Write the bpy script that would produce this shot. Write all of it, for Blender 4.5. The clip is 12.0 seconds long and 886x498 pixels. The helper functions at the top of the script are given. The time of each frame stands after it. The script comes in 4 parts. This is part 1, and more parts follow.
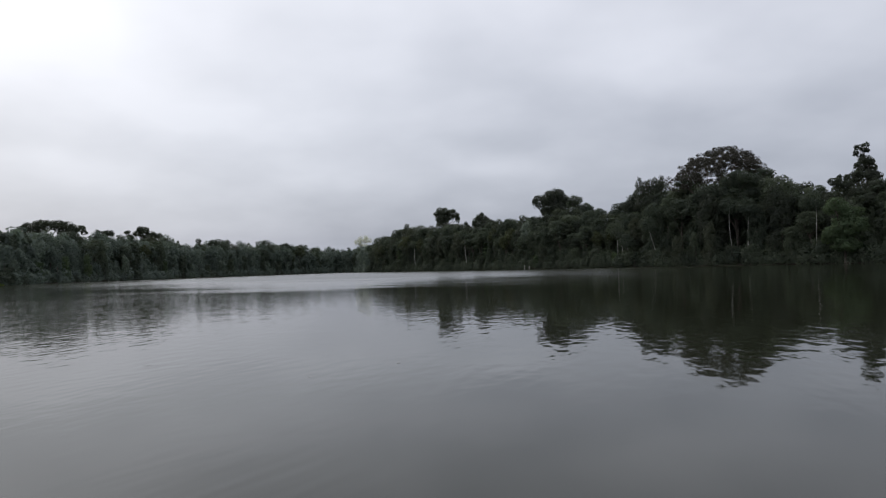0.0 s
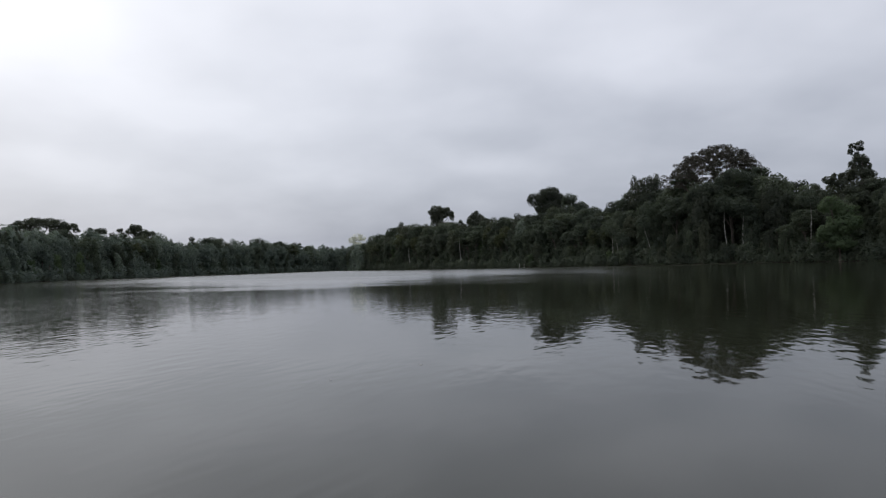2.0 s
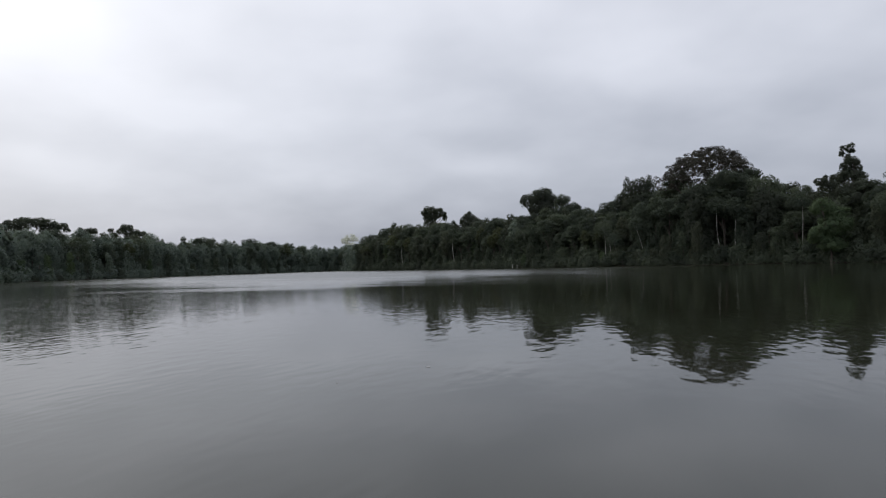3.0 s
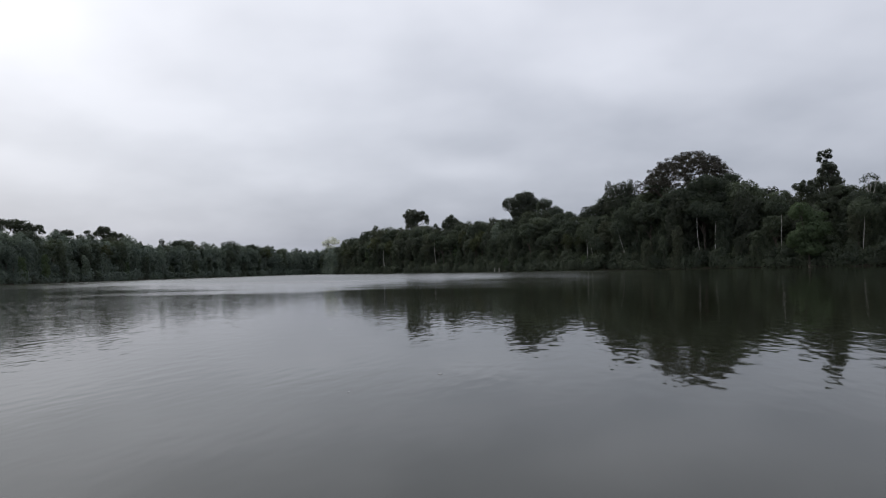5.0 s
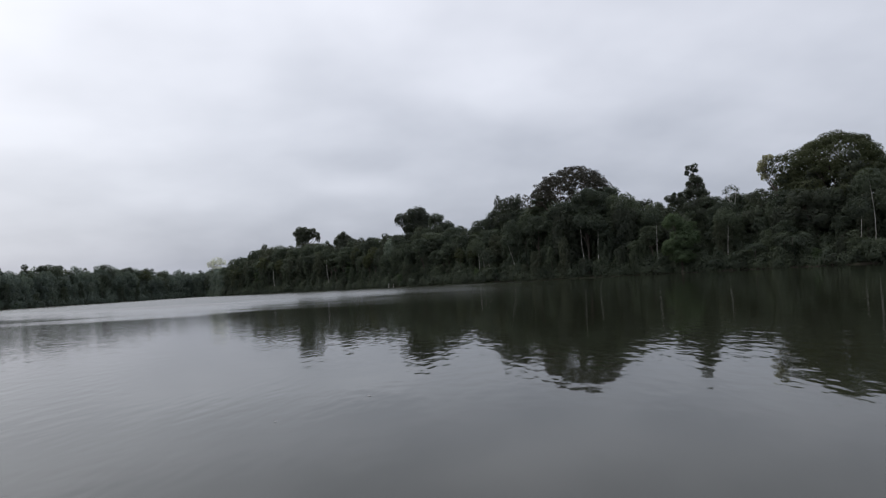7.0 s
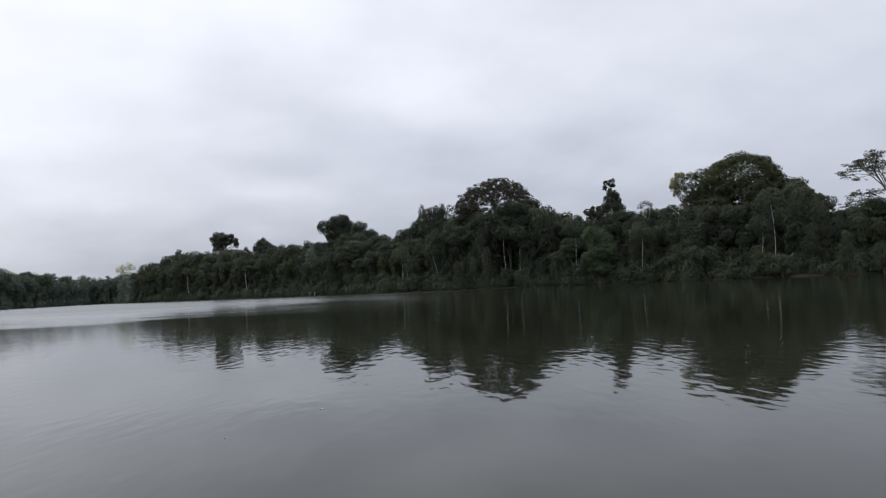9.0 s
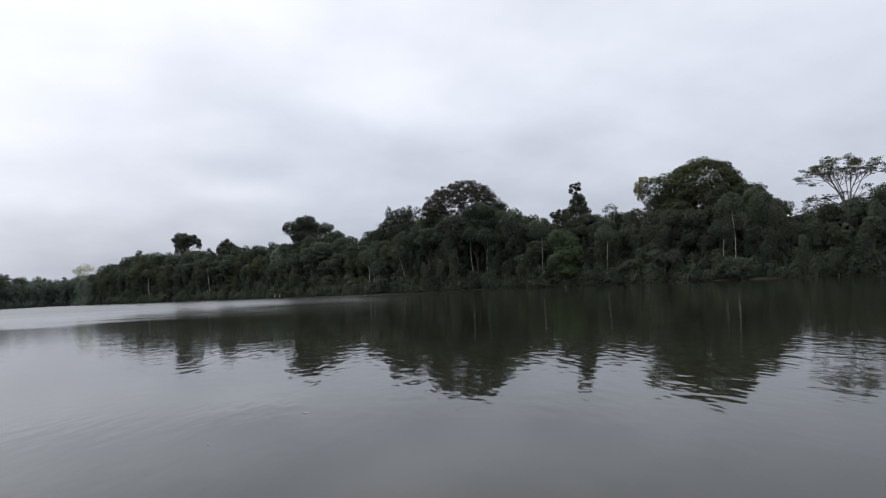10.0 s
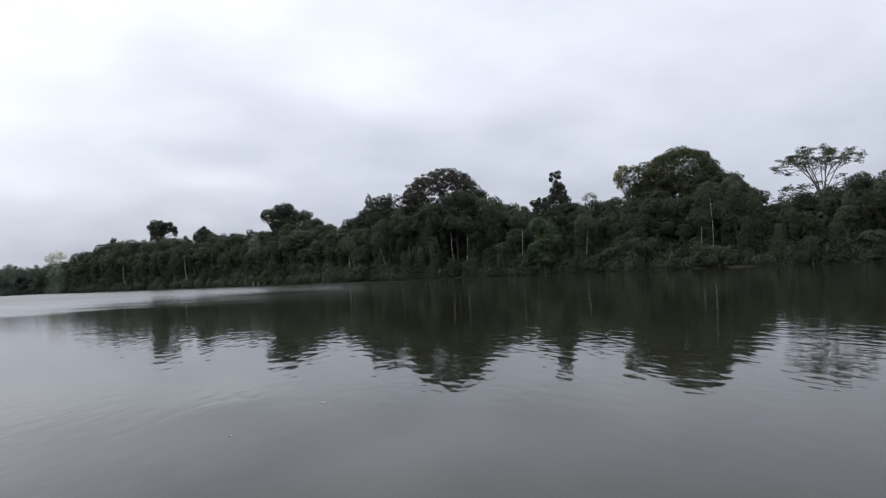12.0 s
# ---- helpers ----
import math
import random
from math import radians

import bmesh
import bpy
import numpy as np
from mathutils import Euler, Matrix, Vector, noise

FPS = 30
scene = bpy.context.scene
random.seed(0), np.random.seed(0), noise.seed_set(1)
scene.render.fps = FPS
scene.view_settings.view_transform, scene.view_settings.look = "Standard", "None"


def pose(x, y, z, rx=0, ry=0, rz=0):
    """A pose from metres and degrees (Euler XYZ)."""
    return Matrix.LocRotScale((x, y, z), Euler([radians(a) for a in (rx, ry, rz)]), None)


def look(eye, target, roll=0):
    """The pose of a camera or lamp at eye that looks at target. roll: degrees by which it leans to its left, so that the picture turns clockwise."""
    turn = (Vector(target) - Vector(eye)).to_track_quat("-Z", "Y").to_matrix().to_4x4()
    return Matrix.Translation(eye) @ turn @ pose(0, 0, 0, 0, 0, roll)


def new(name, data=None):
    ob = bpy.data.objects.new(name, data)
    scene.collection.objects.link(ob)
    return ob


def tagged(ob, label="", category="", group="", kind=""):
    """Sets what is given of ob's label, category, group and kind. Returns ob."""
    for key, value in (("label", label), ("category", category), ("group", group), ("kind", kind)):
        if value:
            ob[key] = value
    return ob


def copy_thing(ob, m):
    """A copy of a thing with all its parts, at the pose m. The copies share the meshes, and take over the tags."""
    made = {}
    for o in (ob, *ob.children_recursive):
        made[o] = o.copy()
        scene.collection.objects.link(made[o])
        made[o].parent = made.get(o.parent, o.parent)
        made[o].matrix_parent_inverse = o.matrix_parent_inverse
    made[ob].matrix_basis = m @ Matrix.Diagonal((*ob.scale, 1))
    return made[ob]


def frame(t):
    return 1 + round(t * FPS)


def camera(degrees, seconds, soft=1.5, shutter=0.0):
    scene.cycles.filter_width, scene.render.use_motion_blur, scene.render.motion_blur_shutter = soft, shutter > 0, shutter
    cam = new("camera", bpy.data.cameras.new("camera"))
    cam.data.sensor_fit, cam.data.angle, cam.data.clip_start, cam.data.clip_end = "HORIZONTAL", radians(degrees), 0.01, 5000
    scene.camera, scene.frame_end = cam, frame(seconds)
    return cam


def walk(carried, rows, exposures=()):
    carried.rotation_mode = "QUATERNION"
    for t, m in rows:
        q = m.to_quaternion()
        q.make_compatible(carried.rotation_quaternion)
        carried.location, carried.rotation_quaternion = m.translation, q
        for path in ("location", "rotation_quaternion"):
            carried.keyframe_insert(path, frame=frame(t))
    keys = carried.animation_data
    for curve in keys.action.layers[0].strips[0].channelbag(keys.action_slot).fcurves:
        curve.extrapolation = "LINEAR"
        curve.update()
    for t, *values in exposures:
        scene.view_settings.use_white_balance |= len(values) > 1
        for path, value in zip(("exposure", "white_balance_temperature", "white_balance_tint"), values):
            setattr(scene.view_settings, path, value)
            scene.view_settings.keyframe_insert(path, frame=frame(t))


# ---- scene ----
cam = camera(67.7, 12.0, soft=1.2)
PATH = [
    (0.0, pose(0.00, 0.00, 1.70, 91.62, 1.60, -0.00)),
    (0.5, pose(-0.13, 0.13, 1.70, 91.57, 1.60, -0.09)),
    (1.0, pose(-0.27, 0.26, 1.70, 91.56, 1.54, -0.22)),
    (1.5, pose(-0.40, 0.39, 1.70, 91.52, 1.46, -0.41)),
    (2.0, pose(-0.53, 0.52, 1.70, 91.45, 1.60, -0.56)),
    (2.5, pose(-0.66, 0.65, 1.70, 91.43, 1.59, -0.80)),
    (3.0, pose(-0.79, 0.77, 1.70, 91.49, 1.50, -1.22)),
    (5.0, pose(-1.30, 1.28, 1.70, 91.73, 1.39, -2.87)),
    (5.5, pose(-1.42, 1.40, 1.70, 91.73, 1.98, -3.75)),
    (6.0, pose(-1.54, 1.52, 1.70, 92.05, 2.56, -7.73)),
    (6.5, pose(-1.67, 1.64, 1.70, 92.53, 3.03, -10.52)),
    (8.5, pose(-2.15, 2.13, 1.70, 93.06, 2.96, -16.52)),
    (9.0, pose(-2.26, 2.25, 1.70, 93.16, 2.70, -18.95)),
    (9.5, pose(-2.38, 2.37, 1.70, 93.17, 2.55, -20.99)),
    (10.0, pose(-2.50, 2.48, 1.70, 93.21, 2.61, -21.89)),
    (10.5, pose(-2.61, 2.60, 1.70, 92.95, 2.96, -22.84)),
    (11.0, pose(-2.72, 2.72, 1.70, 92.63, 3.24, -23.68)),
    (11.5, pose(-2.84, 2.83, 1.70, 92.33, 3.00, -24.10)),
    (12.0, pose(-2.95, 2.95, 1.70, 92.09, 2.60, -23.76)),
]
EXPOSURES = [(0.0, 0.01), (5.5, 0.03), (6.7, 0.09), (8.5, 0.23), (12.0, 0.41)]
walk(cam, PATH, EXPOSURES)

# ---- world and sun: an overcast morning sky, brightest up to the left ----
SUN_AZ, SUN_EL = radians(-48), radians(38)          # bearing from +y towards +x, height
world = bpy.data.worlds.new("overcast_sky")
scene.world = world
world.use_nodes = True
wt = world.node_tree
wt.nodes.clear()


def wn(kind, **props):
    n = wt.nodes.new(kind)
    for k, v in props.items():
        if k == "operation":
            n.operation = v
        elif k == "blend_type":
            n.blend_type = v
        elif k == "data_type":
            n.data_type = v
    return n


def wmath(op, a, b=None, clamp=False):
    n = wn("ShaderNodeMath", operation=op)
    n.use_clamp = clamp
    for i, v in enumerate((a, b)):
        if v is None:
            continue
        if isinstance(v, (int, float)):
            n.inputs[i].default_value = v
        else:
            wt.links.new(v, n.inputs[i])
    return n.outputs[0]


def wmix(fac, a, b):
    n = wn("ShaderNodeMix", data_type="RGBA")
    for sock, v in ((n.inputs[0], fac), (n.inputs[6], a), (n.inputs[7], b)):
        if isinstance(v, tuple):
            sock.default_value = (*v, 1)
        elif isinstance(v, (int, float)):
            sock.default_value = v
        else:
            wt.links.new(v, sock)
    return n.outputs[2]


coord = wn("ShaderNodeTexCoord").outputs["Generated"]
sep = wn("ShaderNodeSeparateXYZ")
wt.links.new(coord, sep.inputs[0])
up = wmath("MAXIMUM", sep.outputs[2], 0.0)
bearing = wmath("ARCTAN2", sep.outputs[0], sep.outputs[1])
rise = wmath("ARCSINE", sep.outputs[2])
# the cloud layer seen from below: directions projected on a flat ceiling
flat = wmath("ADD", up, 0.30)
plane = wn("ShaderNodeCombineXYZ")
wt.links.new(wmath("DIVIDE", sep.outputs[0], flat), plane.inputs[0])
wt.links.new(wmath("DIVIDE", sep.outputs[1], flat), plane.inputs[1])


def cloud(scale, detail, seed, stretch=(1, 1, 1)):
    m = wn("ShaderNodeMapping")
    m.inputs["Location"].default_value = (seed, seed * 0.7, 0)
    m.inputs["Scale"].default_value = stretch
    wt.links.new(plane.outputs[0], m.inputs[0])
    n = wn("ShaderNodeTexNoise")
    n.inputs["Scale"].default_value = scale
    n.inputs["Detail"].default_value = detail
    n.inputs["Roughness"].default_value = 0.5
    wt.links.new(m.outputs[0], n.inputs[0])
    return n.outputs[0]


def bank(az, el, wide, high, amount):
    """A soft bank of thicker (-) or thinner (+) cloud at a bearing and height in degrees."""
    u = wmath("DIVIDE", wmath("SUBTRACT", bearing, radians(az)), radians(wide))
    v = wmath("DIVIDE", wmath("SUBTRACT", rise, radians(el)), radians(high))
    fall = wmath("ADD", wmath("MULTIPLY", u, u), wmath("MULTIPLY", v, v))
    return wmath("MULTIPLY", wmath("POWER", 2.718, wmath("MULTIPLY", fall, -1.0)), amount)


billow = wmath("ADD", wmath("MULTIPLY", cloud(1.1, 2.0, 3.1), 0.6), wmath("MULTIPLY", cloud(3.2, 3.0, 7.7), 0.4))
billow = wmath("MULTIPLY", wmath("SUBTRACT", billow, 0.5), 2.3)
for spot in ((-30, 8.5, 7, 1.6, 0.30), (-26, 10.7, 9, 1.5, -0.22), (-20, 12.8, 9, 2.8, 0.36), (-32, 17.5, 8, 4, 0.4), (-10, 7.6, 6, 1.3, 0.28), (-3, 11.1, 9, 2, -0.24), (4.2, 10.7, 4, 1.4, -0.14),
             (5.2, 8.5, 3.5, 1, 0.32), (19, 17.2, 6, 3, 0.3), (28, 11, 10, 3, -0.22), (17.4, 12.7, 8, 1.6, -0.18), (1.8, 18, 9, 4, -0.16), (13, 4, 14, 3, -0.3), (24, 14.5, 5, 1.5, 0.15), (44, 20, 16, 12, -0.16), (-34, 20, 16, 9, 0.45), (0, 19, 13, 8, -0.14), (25, 19, 9, 6, 0.14)):
    billow = wmath("ADD", billow, bank(*spot))
billow = wmath("ADD", billow, 0.5, clamp=True)
# brighter towards the veiled sun and towards the zenith, grey-blue at the horizon
sun_dir = wn("ShaderNodeVectorMath", operation="DOT_PRODUCT")
wt.links.new(coord, sun_dir.inputs[0])
sun_dir.inputs[1].default_value = (math.sin(SUN_AZ) * math.cos(SUN_EL), math.cos(SUN_AZ) * math.cos(SUN_EL), math.sin(SUN_EL))
glow = wmath("POWER", wmath("MAXIMUM", sun_dir.outputs["Value"], 0.0), 5.0)
lift = wmath("POWER", wmath("MULTIPLY", up, 2.4, clamp=True), 0.75)
dark = wmix(lift, (0.265, 0.30, 0.384), (0.61, 0.635, 0.72))
pale = wmix(lift, (0.435, 0.475, 0.574), (0.89, 0.91, 1.0))
veil = wmix(billow, dark, pale)
lit = wn("ShaderNodeMix", data_type="RGBA", blend_type="ADD")
lit.inputs[0].default_value = 1.0
wt.links.new(veil, lit.inputs[6])
wt.links.new(wmix(glow, (0, 0, 0), (0.32, 0.32, 0.31)), lit.inputs[7])
nishita = wn("ShaderNodeTexSky")
nishita.sky_type = "NISHITA"
nishita.sun_disc = False
nishita.sun_elevation = SUN_EL
nishita.sun_rotation = SUN_AZ
nishita.air_density = 1.5
nishita.dust_density = 3.0
thin = wn("ShaderNodeMix", data_type="RGBA", blend_type="MULTIPLY")
thin.inputs[0].default_value = 1.0
wt.links.new(nishita.outputs[0], thin.inputs[6])
thin.inputs[7].default_value = (0.08, 0.08, 0.08, 1)
sky = wmix(0.10, lit.outputs[2], thin.outputs[2])
back = wn("ShaderNodeBackground")
wt.links.new(sky, back.inputs[0])
back.inputs[1].default_value = 1.0
wt.links.new(back.outputs[0], wn("ShaderNodeOutputWorld").inputs[0])

sun = new("sun", bpy.data.lights.new("sun", "SUN"))
sun.data.energy, sun.data.angle, sun.data.color = 0.6, radians(25), (1.0, 0.96, 0.90)
toward = Vector((math.sin(SUN_AZ) * math.cos(SUN_EL), math.cos(SUN_AZ) * math.cos(SUN_EL), math.sin(SUN_EL)))
sun.matrix_world = look(toward * 900, (0, 0, 0))


# ---- materials ----
def material(name, base, rough=0.6, spec=0.4):
    m = bpy.data.materials.new(name)
    m.use_nodes = True
    b = m.node_tree.nodes["Principled BSDF"]
    b.inputs["Base Color"].default_value = (*base, 1)
    b.inputs["Roughness"].default_value = rough
    b.inputs["Specular IOR Level"].default_value = spec
    return m, m.node_tree, b


def ramp(nt, fac, stops):
    r = nt.nodes.new("ShaderNodeValToRGB")
    while len(r.color_ramp.elements) < len(stops):
        r.color_ramp.elements.new(0.5)
    for e, (at, col) in zip(r.color_ramp.elements, stops):
        e.position, e.color = at, (*col, 1)
    nt.links.new(fac, r.inputs[0])
    return r.outputs[0]


def noise_fac(nt, scale, detail=3.0, kind="Object", stretch=(1, 1, 1)):
    c = nt.nodes.new("ShaderNodeTexCoord")
    mp = nt.nodes.new("ShaderNodeMapping")
    mp.inputs["Scale"].default_value = stretch
    nt.links.new(c.outputs[kind], mp.inputs[0])
    n = nt.nodes.new("ShaderNodeTexNoise")
    n.inputs["Scale"].default_value, n.inputs["Detail"].default_value = scale, detail
    nt.links.new(mp.outputs[0], n.inputs[0])
    return n.outputs[0]


def blend(nt, fac, a, b, kind="MIX"):
    n = nt.nodes.new("ShaderNodeMix")
    n.data_type, n.blend_type = "RGBA", kind
    for sock, v in ((n.inputs[0], fac), (n.inputs[6], a), (n.inputs[7], b)):
        if isinstance(v, tuple):
            sock.default_value = (*v, 1)
        elif isinstance(v, (int, float)):
            sock.default_value = v
        else:
            nt.links.new(v, sock)
    return n.outputs[2]


def leaf_material(name, deep, mid, young, rough=0.62):
    """Foliage: hue by tree, by clump of leaves and in patches of a few metres."""
    m, nt, b = material(name, mid, rough, 0.10)
    geo = nt.nodes.new("ShaderNodeNewGeometry")
    obj = nt.nodes.new("ShaderNodeObjectInfo")
    clump = ramp(nt, geo.outputs["Random Per Island"], ((0.0, deep), (0.55, mid), (1.0, young)))
    patch = ramp(nt, noise_fac(nt, 0.28, 3), ((0.3, deep), (0.7, young)))
    tree = ramp(nt, obj.outputs["Random"], ((0.0, deep), (0.5, mid), (1.0, young)))
    col = blend(nt, 0.5, blend(nt, 0.82, clump, patch), tree)
    nt.links.new(col, b.inputs["Base Color"])
    # thin blades let some daylight through
    thin = nt.nodes.new("ShaderNodeBsdfTranslucent")
    nt.links.new(blend(nt, 1.0, col, (1.25, 1.3, 1.0), "MULTIPLY"), thin.inputs["Color"])
    both = nt.nodes.new("ShaderNodeMixShader")
    both.inputs[0].default_value = 0.42
    nt.links.new(b.outputs[0], both.inputs[1])
    nt.links.new(thin.outputs[0], both.inputs[2])
    for node in nt.nodes:
        if node.type == "OUTPUT_MATERIAL":
            nt.links.new(both.outputs[0], node.inputs[0])
    return m


def bark_material(name, dark, light, scale=1.2):
    m, nt, b = material(name, light, 0.85, 0.2)
    col = ramp(nt, noise_fac(nt, scale, 5, stretch=(2.5, 2.5, 0.5)), ((0.3, dark), (0.65, light)))
    nt.links.new(col, b.inputs["Base Color"])
    bump = nt.nodes.new("ShaderNodeBump")
    bump.inputs["Strength"].default_value, bump.inputs["Distance"].default_value = 0.5, 0.03
    nt.links.new(noise_fac(nt, 6, 4, stretch=(2, 2, 0.4)), bump.inputs["Height"])
    nt.links.new(bump.outputs[0], b.inputs["Normal"])
    return m


LEAF = leaf_material("rainforest_leaf", (0.046, 0.057, 0.047), (0.077, 0.094, 0.074), (0.116, 0.136, 0.093))
LEAF_FRESH = leaf_material("fresh_leaf", (0.057, 0.083, 0.049), (0.089, 0.123, 0.068), (0.125, 0.163, 0.089))
LEAF_DARK = leaf_material("dark_leaf", (0.045, 0.053, 0.045), (0.074, 0.086, 0.065), (0.109, 0.120, 0.085))
LEAF_YELLOW = leaf_material("yellow_leaf", (0.12, 0.128, 0.075), (0.23, 0.225, 0.135), (0.37, 0.35, 0.22))
LEAF_PALE = leaf_material("pale_leaf", (0.48, 0.48, 0.44), (0.60, 0.60, 0.56), (0.70, 0.70, 0.66))
# grey-green, lightened and blued to put distance haze into the leaf colour
LEAF_HAZED = leaf_material("hazed_grey_leaf", (0.092, 0.116, 0.108), (0.140, 0.172, 0.152), (0.190, 0.224, 0.182))
LEAF_OLIVE = leaf_material("olive_leaf", (0.044, 0.053, 0.032), (0.074, 0.085, 0.050), (0.112, 0.123, 0.068))
LEAF_BROWN = leaf_material("brownish_leaf", (0.042, 0.040, 0.037), (0.064, 0.060, 0.056), (0.090, 0.084, 0.075))
GRASS = leaf_material("bank_grass", (0.07, 0.10, 0.03), (0.13, 0.17, 0.05), (0.20, 0.24, 0.08))
BARK = bark_material("brown_bark", (0.05, 0.042, 0.034), (0.14, 0.12, 0.10))
BARK_PALE = bark_material("pale_bark", (0.30, 0.29, 0.26), (0.64, 0.62, 0.57))
BARK_GREY = bark_material("grey_bark", (0.06, 0.056, 0.05), (0.22, 0.21, 0.19))

MUD, nt, b = material("bank_soil", (0.06, 0.05, 0.035), 0.9, 0.2)
nt.links.new(ramp(nt, noise_fac(nt, 0.25, 6), ((0.3, (0.022, 0.021, 0.014)), (0.5, (0.036, 0.031, 0.022)), (0.7, (0.030, 0.040, 0.020)))), b.inputs["Base Color"])
bump = nt.nodes.new("ShaderNodeBump")
bump.inputs["Distance"].default_value = 0.2
nt.links.new(noise_fac(nt, 1.5, 5), bump.inputs["Height"])
nt.links.new(bump.outputs[0], b.inputs["Normal"])

# murky lake water: gentle ripples, and a wind-ruffled patch far out
WATER, nt, b = material("lake_water", (0.0204, 0.0224, 0.0134), 0.02, 0.5)
b.inputs["IOR"].default_value = 1.29


def nmath(op, a, b2=None, clamp=False):
    n = nt.nodes.new("ShaderNodeMath")
    n.operation, n.use_clamp = op, clamp
    for i, v in enumerate((a, b2)):
        if v is None:
            continue
        if isinstance(v, (int, float)):
            n.inputs[i].default_value = v
        else:
            nt.links.new(v, n.inputs[i])
    return n.outputs[0]


c = nt.nodes.new("ShaderNodeTexCoord")
patches = None
# far out, its tail along the near bank, and a strip close under the far bank
for px, py, turn, half_x, half_y in ((-40, 292, 9.3, 90, 224), (52, 200, -57.8, 53, 30), (-113, 300, -1, 19, 135)):
    mp = nt.nodes.new("ShaderNodeMapping")
    mp.vector_type = "TEXTURE"
    mp.inputs["Location"].default_value = (px, py, 0)
    mp.inputs["Rotation"].default_value = (0, 0, radians(turn))
    mp.inputs["Scale"].default_value = (half_x, half_y, 1)
    nt.links.new(c.outputs["Object"], mp.inputs[0])
    ln = nt.nodes.new("ShaderNodeVectorMath")
    ln.operation = "LENGTH"
    nt.links.new(mp.outputs[0], ln.inputs[0])
    patches = ln.outputs["Value"] if patches is None else nmath("MINIMUM", patches, ln.outputs["Value"])
edge = nmath("ADD", patches, nmath("MULTIPLY", nmath("SUBTRACT", noise_fac(nt, 0.03, 4), 0.5), 0.45))
streaks = nt.nodes.new("ShaderNodeMapping")     # gusts draw the edge out into streaks
streaks.vector_type = "TEXTURE"
streaks.inputs["Rotation"].default_value, streaks.inputs["Scale"].default_value = (0, 0, radians(-12)), (9, 1, 1)
nt.links.new(c.outputs["Object"], streaks.inputs[0])
gusts = nt.nodes.new("ShaderNodeTexNoise")
gusts.inputs["Scale"].default_value, gusts.inputs["Detail"].default_value = 0.14, 2.0
nt.links.new(streaks.outputs[0], gusts.inputs[0])
edge = nmath("ADD", edge, nmath("MULTIPLY", nmath("SUBTRACT", gusts.outputs[0], 0.46), 0.3))
ruffle = nmath("MULTIPLY", nmath("SUBTRACT", 1.08, edge), 2.6, clamp=True)
breeze = nmath("MULTIPLY", nmath("SUBTRACT", 1.46, edge), 1.5, clamp=True)
nt.links.new(nmath("ADD", 0.015, nmath("ADD", nmath("MULTIPLY", ruffle, 0.12), nmath("MULTIPLY", breeze, 0.09))), b.inputs["Roughness"])
reach = nt.nodes.new("ShaderNodeVectorMath")
reach.operation = "LENGTH"
nt.links.new(c.outputs["Object"], reach.inputs[0])
lee = nmath("ADD", 0.16, nmath("MULTIPLY", nmath("MULTIPLY", nmath("SUBTRACT", reach.outputs["Value"], 6.0), 0.15, clamp=True), 0.84))   # smooth round the boat
calm = nmath("MULTIPLY", lee, nmath("ADD", 0.3, nmath("MULTIPLY", noise_fac(nt, 0.07, 2), 1.3)))
across = nt.nodes.new("ShaderNodeSeparateXYZ")    # livelier water towards the open side of the lake
nt.links.new(c.outputs["Object"], across.inputs[0])
calm = nmath("MULTIPLY", calm, nmath("ADD", 1.0, nmath("MULTIPLY", nmath("MULTIPLY", nmath("ADD", across.outputs[0], 8.0), -0.06, clamp=True), 1.2)))


def waves(scale, turn, stretch):
    c2 = nt.nodes.new("ShaderNodeTexCoord")
    m2 = nt.nodes.new("ShaderNodeMapping")
    m2.vector_type = "TEXTURE"
    m2.inputs["Rotation"].default_value = (0, 0, radians(turn))
    m2.inputs["Scale"].default_value = (stretch, 1, 1)
    nt.links.new(c2.outputs["Object"], m2.inputs[0])
    n = nt.nodes.new("ShaderNodeTexNoise")
    n.inputs["Scale"].default_value, n.inputs["Detail"].default_value = scale, 1.5
    nt.links.new(m2.outputs[0], n.inputs[0])
    return n.outputs[0]


ripple = nmath("ADD", waves(1.1, -10, 0.34), waves(1.5, -21, 0.42))
swell = waves(0.5, 8, 1.6)
# two spreading trains of the boat's own small waves
m3 = nt.nodes.new("ShaderNodeMapping")
m3.vector_type = "TEXTURE"
m3.inputs["Rotation"].default_value, m3.inputs["Scale"].default_value = (0, 0, radians(57)), (6, 1, 1)
nt.links.new(c.outputs["Object"], m3.inputs[0])
train = nt.nodes.new("ShaderNodeTexNoise")
train.inputs["Scale"].default_value, train.inputs["Detail"].default_value = 3.0, 1.0
nt.links.new(m3.outputs[0], train.inputs[0])
wake = None
for wx, wy, wr in ((-1.8, 5.3, 1.7), (-4.2, 12.6, 3.0)):
    off = nt.nodes.new("ShaderNodeVectorMath")
    off.operation = "DISTANCE"
    nt.links.new(c.outputs["Object"], off.inputs[0])
    off.inputs[1].default_value = (wx, wy, 0)
    near = nmath("MULTIPLY", nmath("SUBTRACT", wr, off.outputs["Value"]), 0.8 / wr, clamp=True)
    wake = near if wake is None else nmath("ADD", wake, near)
wake = nmath("MULTIPLY", wake, train.outputs[0])
height = nmath("ADD", nmath("MULTIPLY", nmath("MULTIPLY", ripple, calm), 0.0064), nmath("ADD", nmath("MULTIPLY", nmath("MULTIPLY", swell, lee), 0.005), nmath("MULTIPLY", wake, 0.011)))
bump = nt.nodes.new("ShaderNodeBump")
bump.inputs["Strength"].default_value, bump.inputs["Distance"].default_value = 1.0, 1.0
nt.links.new(height, bump.inputs["Height"])
